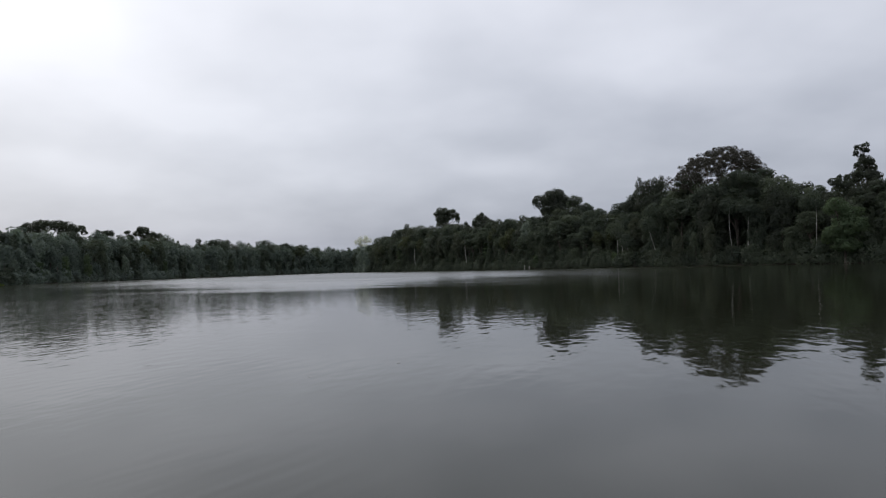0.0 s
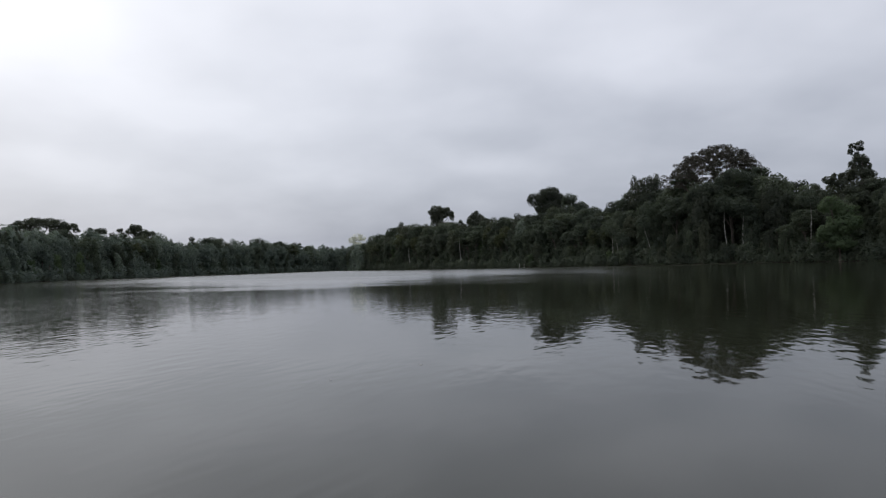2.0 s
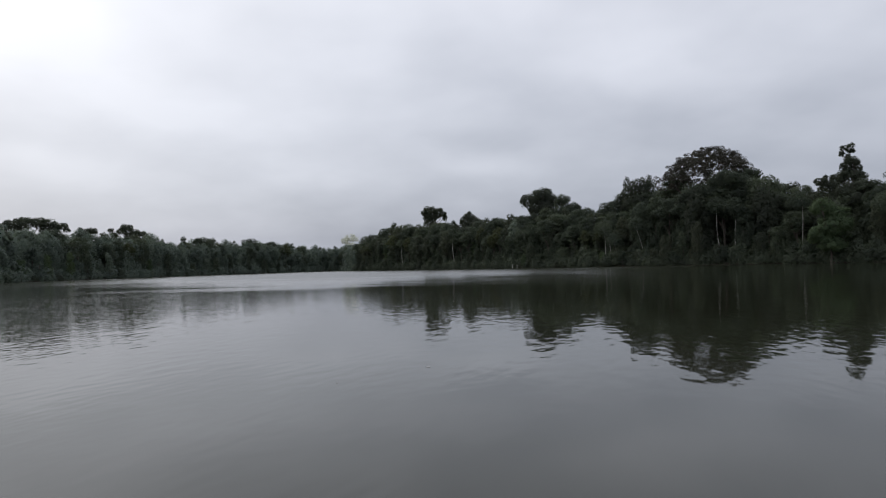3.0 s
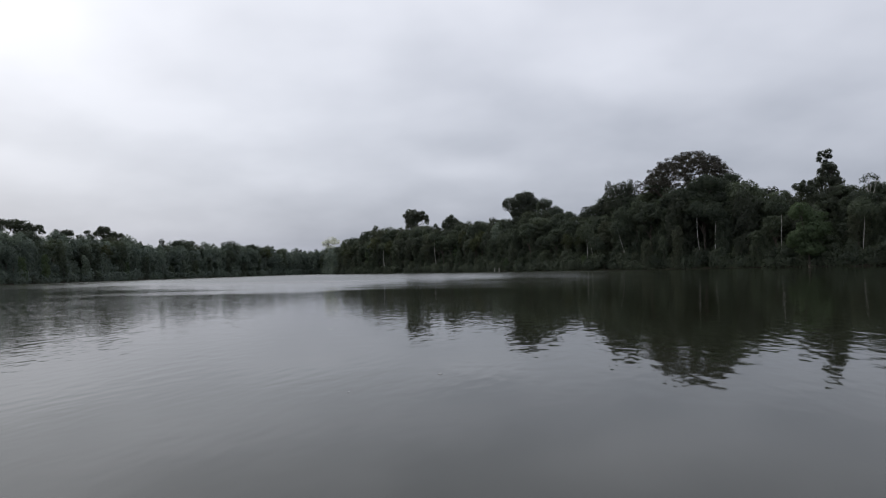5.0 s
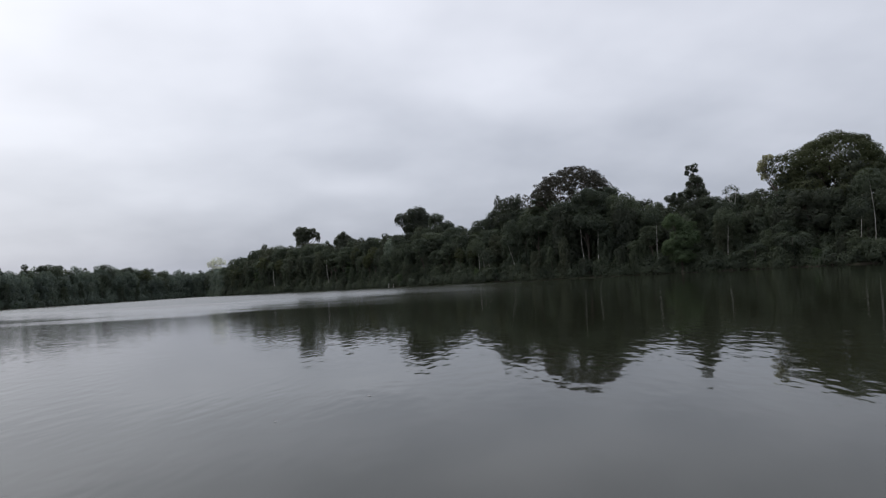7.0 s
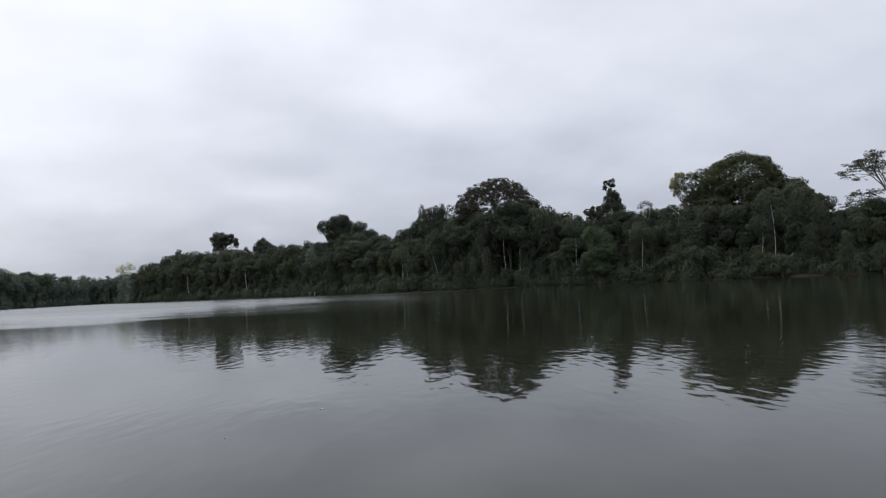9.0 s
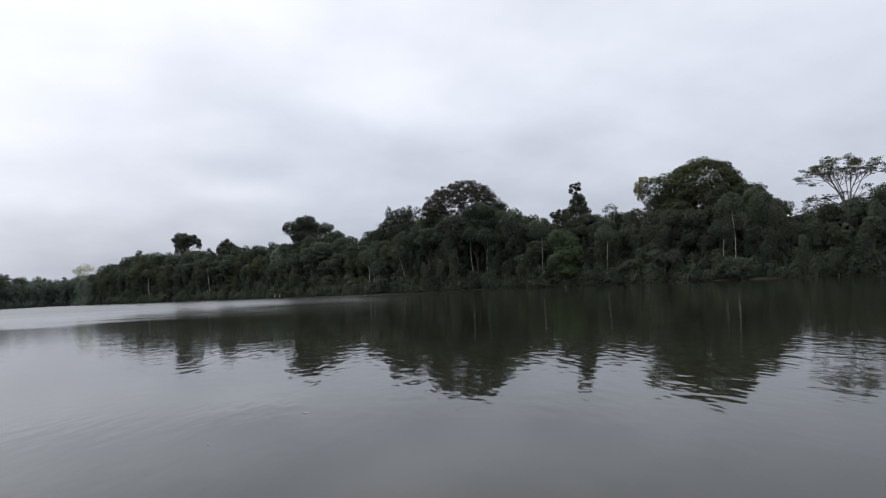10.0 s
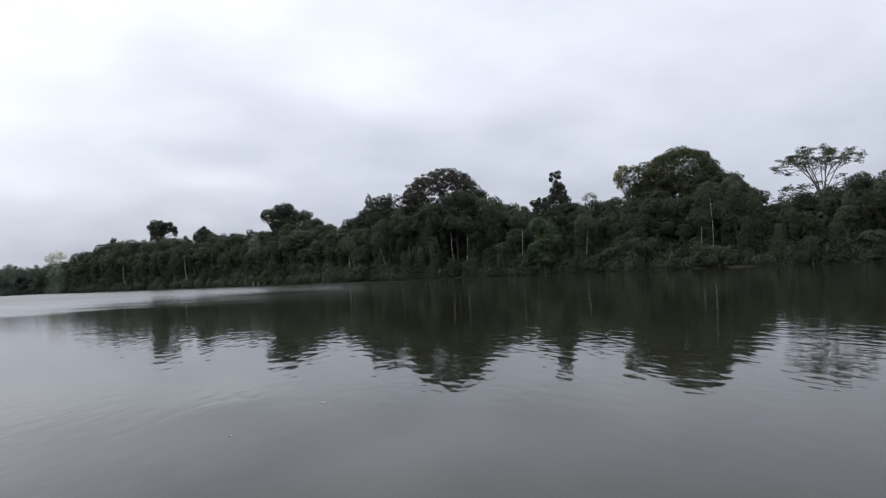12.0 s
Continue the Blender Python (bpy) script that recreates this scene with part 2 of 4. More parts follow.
# in the wind-ruffled patch the normal tilts towards the camera to catch brighter sky
lean = nt.nodes.new("ShaderNodeCombineXYZ")
lean.inputs[0].default_value, lean.inputs[1].default_value, lean.inputs[2].default_value = 0.004, -0.076, 0.997
way = nt.nodes.new("ShaderNodeMix")
way.data_type = "VECTOR"
nt.links.new(ruffle, way.inputs[0])
nt.links.new(bump.outputs[0], way.inputs[4])
nt.links.new(lean.outputs[0], way.inputs[5])
nt.links.new(way.outputs[1], b.inputs["Normal"])

# ---- the lay of the land: bearings in degrees from +y to the right, metres from the start ----
SHORE = [(-180, 170), (-150, 185), (-120, 195), (-90, 205), (-60, 210), (-34, 230), (-24, 330), (-15, 440), (-9, 535), (-7.4, 520), (-6.4, 455), (-5, 432), (1, 350), (8, 272), (14, 236),
         (20, 212), (26, 200), (32, 188), (38, 178), (44, 170), (52, 168), (70, 160), (110, 145), (150, 150), (180, 170)]
# height of the closed canopy above the water along the bank
CANOPY = [(-40, 15), (-34, 15.2), (-32, 16.6), (-28.6, 19), (-22.6, 20), (-18, 20.5), (-12.7, 21), (-10.9, 19.4), (-7.5, 19), (-6.4, 17.5), (-5.5, 20.5), (-4.5, 24), (-3.6, 26.5), (-2.2, 26), (-0.6, 24), (1.6, 24.2),
          (4.4, 23.8), (8, 21.5), (11.4, 22.5), (14.2, 17.6), (16.1, 24.4), (19.1, 27), (26.8, 26.5), (27.6, 23.5), (28.9, 21.5), (33.9, 19.3), (36.9, 20.3), (41.8, 25), (45.2, 23.5),
          (46.5, 23.9), (48.5, 19.6), (49.8, 16.6), (51.3, 16.8), (52.9, 17.6), (54.4, 20.2), (55.6, 21.6), (62, 22)]


def along(table, a):
    return float(np.interp(a, [p[0] for p in table], [p[1] for p in table]))


def shore(a):
    return along(SHORE, a) + 2.2 * noise.noise((a * 0.9, 4.2, 0)) + 1.0 * noise.noise((a * 3.1, 9.2, 0))


def at(a, r):
    return r * math.sin(radians(a)), r * math.cos(radians(a))


def ground_z(d):
    """Height of the ground d metres behind the water's edge."""
    return float(np.interp(d, [-60, -10, -2, 0, 1.2, 5, 25, 38, 90, 300, 4800], [-3, -1.2, -0.3, -0.02, 0.35, 0.8, 1.6, 2.2, 7, 8, 8]))


def part(name, data, mat, parent=None, label=""):
    """data: (vertices, faces) or (vertices, faces, normals). One mesh object, under its thing where one is given."""
    me = bpy.data.meshes.new(name)
    me.from_pydata([tuple(v) for v in data[0]], [], [tuple(q) for q in data[1]], shade_flat=len(data) < 3)
    if len(data) == 3:
        me.normals_split_custom_set_from_vertices([tuple(v) for v in data[2]])
    me.materials.append(mat)
    ob = new(name, me)
    if parent:
        ob.parent = parent
    if label:
        tagged(ob, label)
    return ob


# ground: one sheet from the lake bed over the banks to the horizon
OFFS = [-60, -25, -10, -4, -1.5, 0, 0.7, 1.5, 3, 6, 12, 25, 38, 60, 90, 180, 400, 1000, 2200, 4300]
AZ = list(np.arange(-180, -60, 6)) + list(np.arange(-60, 70, 0.5)) + list(np.arange(70, 180, 5))
gv, gf = [(0, 0, -3)], []
for a in AZ:
    for d in OFFS:
        x, y = at(a, max(shore(a) + d, 40))
        z = ground_z(d) + (0 if d < 1 else 0.25 * noise.noise((x * 0.12, y * 0.12, 0)) + (0 if d < 100 else 3 * noise.noise((x * 0.002, y * 0.002, 0))))
        gv.append((x, y, z))
k = len(OFFS)
for i in range(len(AZ)):
    j = (i + 1) % len(AZ)
    gf.append((0, 1 + i * k, 1 + j * k))
    for n in range(k - 1):
        gf.append((1 + i * k + n, 1 + i * k + n + 1, 1 + j * k + n + 1, 1 + j * k + n))
tagged(part("ground", (gv, gf), MUD), "dark leaf-littered soil of the low forest bank", "ground", kind="structure")

# the lake: a water sheet that ends a little way into the banks
wv, wf = [(0, 0, 0)], []
for a in AZ:
    wv.append((*at(a, shore(a) + 2.5), 0))
for i in range(len(AZ)):
    wf.append((0, 1 + (i + 1) % len(AZ), 1 + i))
lake = tagged(part("water", (wv, wf), WATER), "still grey-green lake water with gentle ripples", "water", kind="structure")


# ---- trees ----
def tube(path, radii, sides=8):
    """A tapered round limb along a path."""
    vs, fs = [], []
    for i, (p, r) in enumerate(zip(path, radii)):
        p = Vector(p)
        d = (Vector(path[min(i + 1, len(path) - 1)]) - Vector(path[max(i - 1, 0)])).normalized()
        u = d.cross(Vector((0.31, 0.95, 0.02))).normalized()
        v = d.cross(u)
        vs += [tuple(p + (u * math.cos(q) + v * math.sin(q)) * r) for q in np.linspace(0, 2 * math.pi, sides, endpoint=False)]
    for i in range(len(path) - 1):
        for s in range(sides):
            t = (s + 1) % sides
            fs.append((i * sides + s, i * sides + t, (i + 1) * sides + t, (i + 1) * sides + s))
    fs.append(tuple(range((len(path) - 1) * sides, len(path) * sides)))
    return vs, fs


def joined(pieces):
    vs, fs = [], []
    for v, f in pieces:
        n = len(vs)
        vs += v
        fs += [tuple(i + n for i in q) for q in f]
    return vs, fs


def foliage(rng, lobes, size=0.42, cover=1.3, low=-0.45, rough=1.0):
    """Clumps of leaves over the outside of the lobes (x, y, z, rx, ry, rz): small blades, each with its own tilt, that shade softly as one mass."""
    vs, ns, count = [], [], 0
    for x, y, z, rx, ry, rz in lobes:
        area = 4 * math.pi * ((rx * ry) ** 1.6 / 3 + (rx * rz) ** 1.6 / 3 + (ry * rz) ** 1.6 / 3) ** (1 / 1.6)
        n = max(14, int(area * 0.8 * cover / (size * size)))
        d = rng.normal(size=(n * 2, 3))
        d /= np.linalg.norm(d, axis=1)[:, None]
        d = d[d[:, 2] > low][:n]
        n = len(d)
        # knobbly outline: tufts stand out, hollows sink in
        tuft = np.sin(d[:, 0] * 5 + x) + np.sin(d[:, 1] * 6 + y * 1.7) + np.sin(d[:, 2] * 7 + z * 2.3)
        rad = 0.94 + rough * (0.055 * tuft + rng.uniform(-0.2, 0.07, n))
        p = np.array([x, y, z]) + d * np.array([rx, ry, rz]) * rad[:, None]
        face = d / np.array([rx, ry, rz])
        face /= np.linalg.norm(face, axis=1)[:, None]
        nrm = face + rng.normal(size=(n, 3)) * 0.34 + np.array([0, 0, 0.15])
        nrm /= np.linalg.norm(nrm, axis=1)[:, None]
        t1 = np.cross(nrm, rng.normal(size=(n, 3)))
        t1 /= np.linalg.norm(t1, axis=1)[:, None]
        t2 = np.cross(nrm, t1)
        s = size * rng.uniform(0.6, 1.35, n)[:, None]
        q = np.stack([p + t1 * s * 0.72, p - t1 * s * 0.36 + t2 * s * 0.56, p - t1 * s * 0.36 - t2 * s * 0.56], 1)
        soft = face * 0.8 + nrm * 0.2
        soft /= np.linalg.norm(soft, axis=1)[:, None]
        vs.append(q.reshape(-1, 3))
        ns.append(np.repeat(soft, 3, axis=0))
        count += n
    return np.concatenate(vs), np.arange(count * 3).reshape(-1, 3), np.concatenate(ns)


def tree(name, lobes, seed, leaf, bark, trunk_r=0.4, lean=(0.0, 0.0), fork=0.55, size=0.38, cover=1.3, low=-0.85, limbs=True, spread_y=0.0, joint=False, arms=12, twigs=False, wiggle=0.25):
    """A trunk that rises into limbs, one to each lobe of the crown. lobes: (x, z, rx, rz) or (x, y, z, rx, ry, rz)."""
    rng = np.random.default_rng(seed)
    full = []
    for l in lobes:
        if len(l) == 4:
            x, z, rx, rz = l
            full.append((x, rng.uniform(-1, 1) * (spread_y + 0.4 * rx), z, rx, rx * 1.1, rz))
        else:
            full.append(l)
    top = max(l[2] for l in full)
    cx = float(np.mean([l[0] for l in full])) * 0.5
    fork_z = top * fork
    root = new(name)
    root.empty_display_size = 1.0
    bend = [(lean[0] * f + wiggle * math.sin(f * 4 + seed), lean[1] * f + wiggle * math.cos(f * 3 + seed), -0.4 + (fork_z + 0.4) * f) for f in np.linspace(0, 1, 7)]
    rad = [trunk_r * (1.55 if f == 0 else 1.15 - 0.5 * f) for f in np.linspace(0, 1, 7)]
    stem = [tube(bend, rad, 6 if joint else 8)]
    if limbs:
        tip, mains = Vector(bend[-1]), []
        for n, (x, y, z, rx, ry, rz) in enumerate(full[:: max(1, len(full) // arms)]):
            end = Vector((x, y, z + rz * 0.3))
            start, thick = tip - Vector((0, 0, min(0.25 * fork_z, 3) * rng.uniform(0.05, 1))), trunk_r
            if n >= 5:                              # later boughs spring from the nearest main limb
                start, thick = min(((p, 0.6 * trunk_r) for p in mains), key=lambda c: (c[0] - end).length)
            mid = start.lerp(end, 0.5) + Vector((rng.uniform(-.6, .6), rng.uniform(-.6, .6), -0.10 * (end - start).length))
            mains += [start.lerp(mid, 0.7), mid, mid.lerp(end, 0.4)] if n < 8 else []
            arm = [tube([start, start.lerp(mid, 0.6) + Vector((0, 0, 0.2)), mid, mid.lerp(end, 0.6), end], [thick * 0.5, thick * 0.42, thick * 0.32, thick * 0.2, 0.03], 5 if joint else 6)]
            for _ in range(0 if joint else 4):
                a, h = rng.uniform(0, 6.28), rng.uniform(-0.1, 0.7)
                twig = Vector((x + math.cos(a) * rx * 0.85, y + math.sin(a) * ry * 0.85, z + h * rz))
                s2 = mid.lerp(end, rng.uniform(0.2, 0.8))
                arm.append(tube([s2, s2.lerp(twig, 0.5) + Vector((0, 0, 0.15)), twig], [trunk_r * 0.2, trunk_r * 0.13, 0.025], 5))
            if joint:
                stem += arm
            elif twigs:
                limb = part("limb", arm[0], bark, root)
                for tw in arm[1:]:
                    part("twig", tw, bark, limb)
            else:
                part("limb", joined(arm), bark, root)
    part("trunk", joined(stem), bark, root)
    part("crown", foliage(rng, full, size, cover, low), leaf, root)
    return root


def knobbly(lobes, seed, n=7):
    """Each lobe (x, z, rx, rz) as a heap of smaller ones."""
    g, out = np.random.default_rng(seed), []
    for x, z, rx, rz in lobes:
        y0 = g.uniform(-0.3, 0.3) * rx
        out.append((x, y0, z, rx * 0.84, rx * 0.84, rz * 0.88))
        for k in range(n):
            a, e = k * 6.28 / n + g.uniform(-0.5, 0.5), g.uniform(-0.8, 0.8)
            q = g.uniform(0.3, 0.46)
            out.append((x + math.cos(a) * math.cos(e) * rx * 0.64, y0 + math.sin(a) * math.cos(e) * rx * 0.7, z + math.sin(e) * rz * 0.64, rx * q, rx * q, (rx * 0.4 + rz * 0.6) * q))
    return out


def dome_lobes(seed, n, half, z0, high, r, lower=0.0, tall=0.72):
    """Lobes spread over a dome: half its width, its foot z0 and its height; r their size."""
    g, out = np.random.default_rng(seed), []
    for k in range(n):
        f = (k + 0.5) / n
        e = math.asin(lower + (1 - lower) * f)
        a = k * 2.399 + g.uniform(-0.2, 0.2)
        s = r * g.uniform(0.75, 1.25)
        w = half - r * 0.7
        out.append((math.cos(a) * math.cos(e) * w, math.sin(a) * math.cos(e) * w * 0.8, z0 + math.sin(e) * (high - r * 0.5) + g.uniform(-0.5, 0.4), s * 1.15, s * 1.15, s * tall))
    return out


def crown_lobes(rng, h, width, base, n, style):
    """Lobes for a forest tree h metres high, with its crown from the height base up."""
    out = []
    if style == "round":                           # a dome over a looser skirt of boughs
        return dome_lobes(int(h * width), n, width * 0.5, h * 0.60, h * 0.40, width * 0.18, -0.25, 1.0) + dome_lobes(int(h * width) + 7, n // 2, width * 0.38, base, h * 0.5, width * 0.15, 0.0, 1.5)
    if style == "curtain":                         # a crown with ropes and curtains of creepers hanging to the ground
        out = dome_lobes(int(h * width), n // 2, width * 0.46, h * 0.72, h * 0.28, width * 0.17)
        for k in range(n):
            a, r, rz = k * 2.4, width * rng.uniform(0.08, 0.15), h * rng.uniform(0.10, 0.24)
            reach = width * rng.uniform(0.2, 0.4)
            out.append((math.cos(a) * reach, math.sin(a) * reach, max(h * rng.uniform(0.18, 0.66), rz + 0.3), r, r, rz))
        return out
    if style == "bole":                            # a high spreading crown over a bare stem
        return dome_lobes(int(h * width), n, width * 0.5, h * 0.7, h * 0.3, width * 0.15) + dome_lobes(int(h * width) + 3, n // 3, width * 0.38, h * 0.58, h * 0.2, width * 0.12)
    for i in range(n):
        a = i * 2.4 + rng.uniform(-.5, .5)
        f = (i + 0.5) / n
        if style == "draped":
            z = base + (h - base) * (0.08 + 0.85 * f)
            reach = width * (0.32 - 0.16 * f)
            r = width * rng.uniform(0.17, 0.26)
            out.append((math.cos(a) * reach, math.sin(a) * reach, z, r, r, r * rng.uniform(1.0, 1.7)))
        else:                                      # layered
            z = base + (h - base) * (0.15 + 0.75 * f)
            reach = width * 0.38 * (1 - 0.55 * f)
            r = width * rng.uniform(0.18, 0.28)
            out.append((math.cos(a) * reach, math.sin(a) * reach, z, r * 1.2, r * 1.2, r * 0.42))
    return out


GROUP_R, GROUP_L = "forest trees on the near bank", "forest trees on the far bank"


def emergent(name, label, xy, lobes, seed, leaf=LEAF, bark=BARK, **kw):
    """A single tree that stands out, turned so that its width lies across the line of sight from the start."""
    x, y = xy
    az, r = math.degrees(math.atan2(x, y)), math.hypot(x, y)
    g = max(0.3, ground_z(r - shore(az)))
    if len(lobes[0]) == 4 and not kw.pop("plain", False):
        lobes = knobbly(lobes, seed)
    lobes = [(l[0], l[1] - g, l[2], l[3]) if len(l) == 4 else (l[0], l[1], l[2] - g, *l[3:]) for l in lobes]
    root = tree(name, lobes, seed, leaf, bark, **kw)
    root.matrix_basis = pose(x, y, g, 0, 0, -az)
    return tagged(root, label, "tree")


def lattice_lobes(seed, n, half, z0, high, r, thin):
    """Small leaf clumps loosely set through the shell of a dome, fewer towards its foot."""
    g, out = np.random.default_rng(seed), []
    for k in range(n):
        e, a = math.asin((k + 0.5) / n), k * 2.399 + g.uniform(-0.3, 0.3)
        if math.sin(e) < 0.5 and g.uniform() < thin * (1.5 if abs(math.cos(a)) > 0.65 else 1):
            continue
        w, q = g.uniform(0.35, 1.0) ** 0.35, r * g.uniform(0.6, 1.35)
        z = z0 + math.sin(e) * high * w
        out.append((math.cos(a) * math.cos(e) * half * w + 0.2 * (z - 27), math.sin(a) * math.cos(e) * half * w * 0.8, z, q * 1.15, q * 1.15, q * 0.8))
    for _ in range(n // 7):                        # sprays on the inner boughs
        q = r * g.uniform(0.4, 0.8)
        out.append((g.uniform(-0.8, 0.6) * half, g.uniform(-0.5, 0.5) * half, z0 + g.uniform(-0.05, 0.55) * high, q, q, q * 0.7))
    return out


emergent("kapok_tree", "great dome-crowned tree with sparse dark brownish foliage", (90, 214),
         lattice_lobes(11, 720, 15.0, 25.0, 13.3, 0.76, 0.38) + [(13.2, 0, 29.8, 2, 2, 2.4), (11.5, -1, 27.5, 3, 3, 2.4), (11, 1, 33, 2.0, 2.0, 1.6), (8.6, 0, 35.2, 1.8, 1.8, 1.2), (4.5, -1, 36.4, 1.8, 1.8, 1.2), (-0.5, -1, 36.2, 1.6, 1.6, 1.2), (-15, 0, 28.6, 1.3, 1.3, 1.6), (-3, 3, 24.0, 2.4, 2.4, 1.8)],
         11, LEAF_BROWN, BARK, trunk_r=0.5, fork=0.5, size=0.30, cover=0.8, low=-0.9, arms=26, twigs=True)
emergent("rainforest_tree", "dense round-headed tree with deep green foliage", (89, 199),
         [(1.1, 25, 5.9, 4), (5.4, 24.4, 3.8, 3.4), (-3.8, 22, 6, 3.9), (-8.7, 21.4, 4.6, 3.6), (4.1, 20.3, 5.9, 3.5), (-1, 17, 6, 3.5)], 12, LEAF, trunk_r=0.5, spread_y=1.5)
emergent("rainforest_tree", "fresh light green leafy tree at the water's edge", (98.5, 162),
         [(-1.2, 14, 3.2, 2.7), (1.4, 12, 3, 2.4), (1, 9, 4.3, 3), (-2, 7, 3.4, 2.6), (0.5, 4.5, 4, 2.4)], 26, LEAF_FRESH, trunk_r=0.25, size=0.36)
emergent("rainforest_tree", "tall lobed tree with a dark dense crown and lopsided top", (50, 293),
         [(0.8, 32.2, 4.8, 3.9), (-6.2, 29.6, 3.6, 3.9), (-2.2, 30.2, 4.4, 4.4), (3.2, 29.6, 4, 4.6), (-0.6, 26.6, 5.4, 4.8), (3, 26, 4.6, 4.6), (0.6, 22.4, 6, 5.4), (1.5, 17, 6, 5), (-5.2, 25.6, 1.0, 1.5), (-3.4, 25.2, 2.8, 2.8)], 13, LEAF_DARK, trunk_r=0.5, spread_y=1.5)
emergent("rainforest_tree", "stepped dark green tree with rounded crown lobes", (60, 279),
         [(-3.7, 28, 3.7, 3.6), (1, 24.4, 3.8, 3.4), (6, 22, 4.2, 3.2), (-2, 23, 4, 4), (0, 17, 6, 4.5)], 14, LEAF, trunk_r=0.4)
emergent("rainforest_tree", "tree with three upright pointed tufts above its crown", (76, 237),
         [(-4.4, 29.4, 1.5, 3.0), (-2.2, 28.9, 1.5, 2.6), (-0.6, 29.2, 1.4, 2.5), (1.0, 29.3, 1.5, 2.7), (3.3, 29.9, 1.4, 2.9), (-3.4, 26.6, 3.2, 3), (0.4, 26.4, 3.6, 3.2), (3.6, 26.5, 3.0, 3.7), (-1, 22.5, 5.6, 3.5), (3, 21.5, 5, 3.5)], 15, LEAF_DARK, plain=True, trunk_r=0.45, size=0.36)
emergent("umbrella_tree", "umbrella-shaped emergent tree with dark foliage and open stem", (3, 403),
         [(-2, 35.8, 5.2, 2.6), (-5.6, 34.1, 2.8, 2.2), (2.6, 35.1, 3.8, 2.6), (5.6, 33.2, 2.8, 2.4), (6.8, 30.8, 1.8, 2.6), (-3.6, 30, 3.2, 4), (-0.6, 29.8, 2.8, 4.6), (-3, 32.6, 4.2, 2.6), (1.8, 32.6, 3, 2.4), (-4.4, 25.5, 4, 3.4), (0.5, 25.2, 4, 3.4), (5, 26, 3.4, 2.8)], 16, LEAF_DARK, trunk_r=0.55, fork=0.72, spread_y=1.5)
emergent("rainforest_tree", "compact dark tree with a blunt square-topped crown", (21, 349),
         [(-0.1, 27, 4, 3.3), (-2.5, 25.2, 3, 3.2), (2.3, 25.4, 2.8, 3.2), (0.3, 29.3, 1.4, 1.4), (0, 21, 4.5, 4.5)], 17, LEAF_DARK, trunk_r=0.4)
emergent("rainforest_tree", "vine-clad columnar tree with bushy dark green sides", (113, 176),
         [(0.9, 27, 2.3, 1.6), (-0.4, 25.6, 2.0, 1.9), (2.0, 25.2, 1.5, 1.7), (0.4, 23.5, 3.3, 2.4), (2.4, 22.6, 2.4, 2.1), (-2.6, 22.5, 2.3, 2), (-6.8, 22.1, 1.7, 1.5), (-5, 21.6, 2.3, 1.8), (-5.4, 23.4, 0.6, 0.6), (0, 19.5, 6, 3.4), (0, 16, 6, 4)], 18, LEAF_DARK, trunk_r=0.4, size=0.36)
emergent("slender_tree", "thin bare-stemmed tree with a small tufted crown", (113.6, 177),
         [(-0.8, 31.0, 1.1, 1.1), (0.9, 31.4, 1.1, 1.1), (-1.4, 29.5, 0.8, 1.1), (0.3, 30.1, 0.9, 0.9), (1.3, 29.9, 0.6, 0.8), (0.1, 28.6, 0.8, 0.9)], 19, LEAF_DARK, BARK_PALE, trunk_r=0.22, fork=0.85, size=0.36, cover=0.9)
emergent("slender_tree", "slim tree with small open twiggy crown", (119, 167),
         [(-0.1, 23.2, 1.6, 1), (-1.5, 22.2, 1.1, 0.8), (1.4, 22.6, 1, 0.7), (0.2, 21.2, 0.9, 0.6)], 20, LEAF, BARK_PALE, plain=True, trunk_r=0.14, fork=0.8, size=0.29, cover=0.6)
emergent("rainforest_tree", "huge broad-crowned tree with lobed olive-green foliage", (136, 147),
         dome_lobes(21, 60, 11.2, 23.5, 10.8, 2.0) + dome_lobes(25, 26, 12.5, 18, 9.5, 2.9) + [(-9.5, 0, 29.6, 3, 3, 1.7), (-6.8, 1, 30.6, 2.8, 2.8, 1.6), (-11, 0, 27.2, 2.8, 2.8, 2.4), (-15.6, 0, 28.3, 2.2, 2, 1.7), (-16, 0, 26, 1.8, 1.8, 1.8), (-13, 0, 29.1, 2.2, 2.2, 1.6), (-14.4, 0, 26, 2.2, 2.2, 2), (-13.2, 0, 23.4, 2.4, 2.4, 2.2), (-10.5, 0, 24.3, 3.4, 3, 2.8), (-8, 0, 21.5, 4, 3.5, 3.2), (8.5, 0, 25.5, 3.4, 3, 3.2), (-11.5, 0, 21.5, 3, 3, 3), (-4, 0, 18, 4.5, 3.5, 4), (3, -1, 18.5, 4.5, 3.5, 4), (9, 0, 20, 4, 3.5, 4), (5.5, 0, 31, 3, 3, 2.2), (7.8, 0, 28.6, 2.8, 2.8, 2.6), (-5.2, 0, 30.8, 2.6, 2.6, 2), (2, -1, 32.4, 2.6, 2.6, 1.6), (9, 0, 26.5, 2.4, 2.4, 2.4)],
         21, LEAF_OLIVE, BARK, trunk_r=0.5, fork=0.5, size=0.34, cover=0.9, low=-0.6, arms=14)
emergent("rainforest_tree", "tree with yellow leaves on an open crown", (124, 155),
         [(-2.8, 28.4, 1.5, 1.5), (-3.4, 26.4, 1.4, 1.8), (-1.4, 29.8, 1.6, 1), (-2.6, 24.4, 1.2, 1.4)], 22, LEAF_YELLOW, BARK, trunk_r=0.25, fork=0.7, size=0.32, cover=0.8)
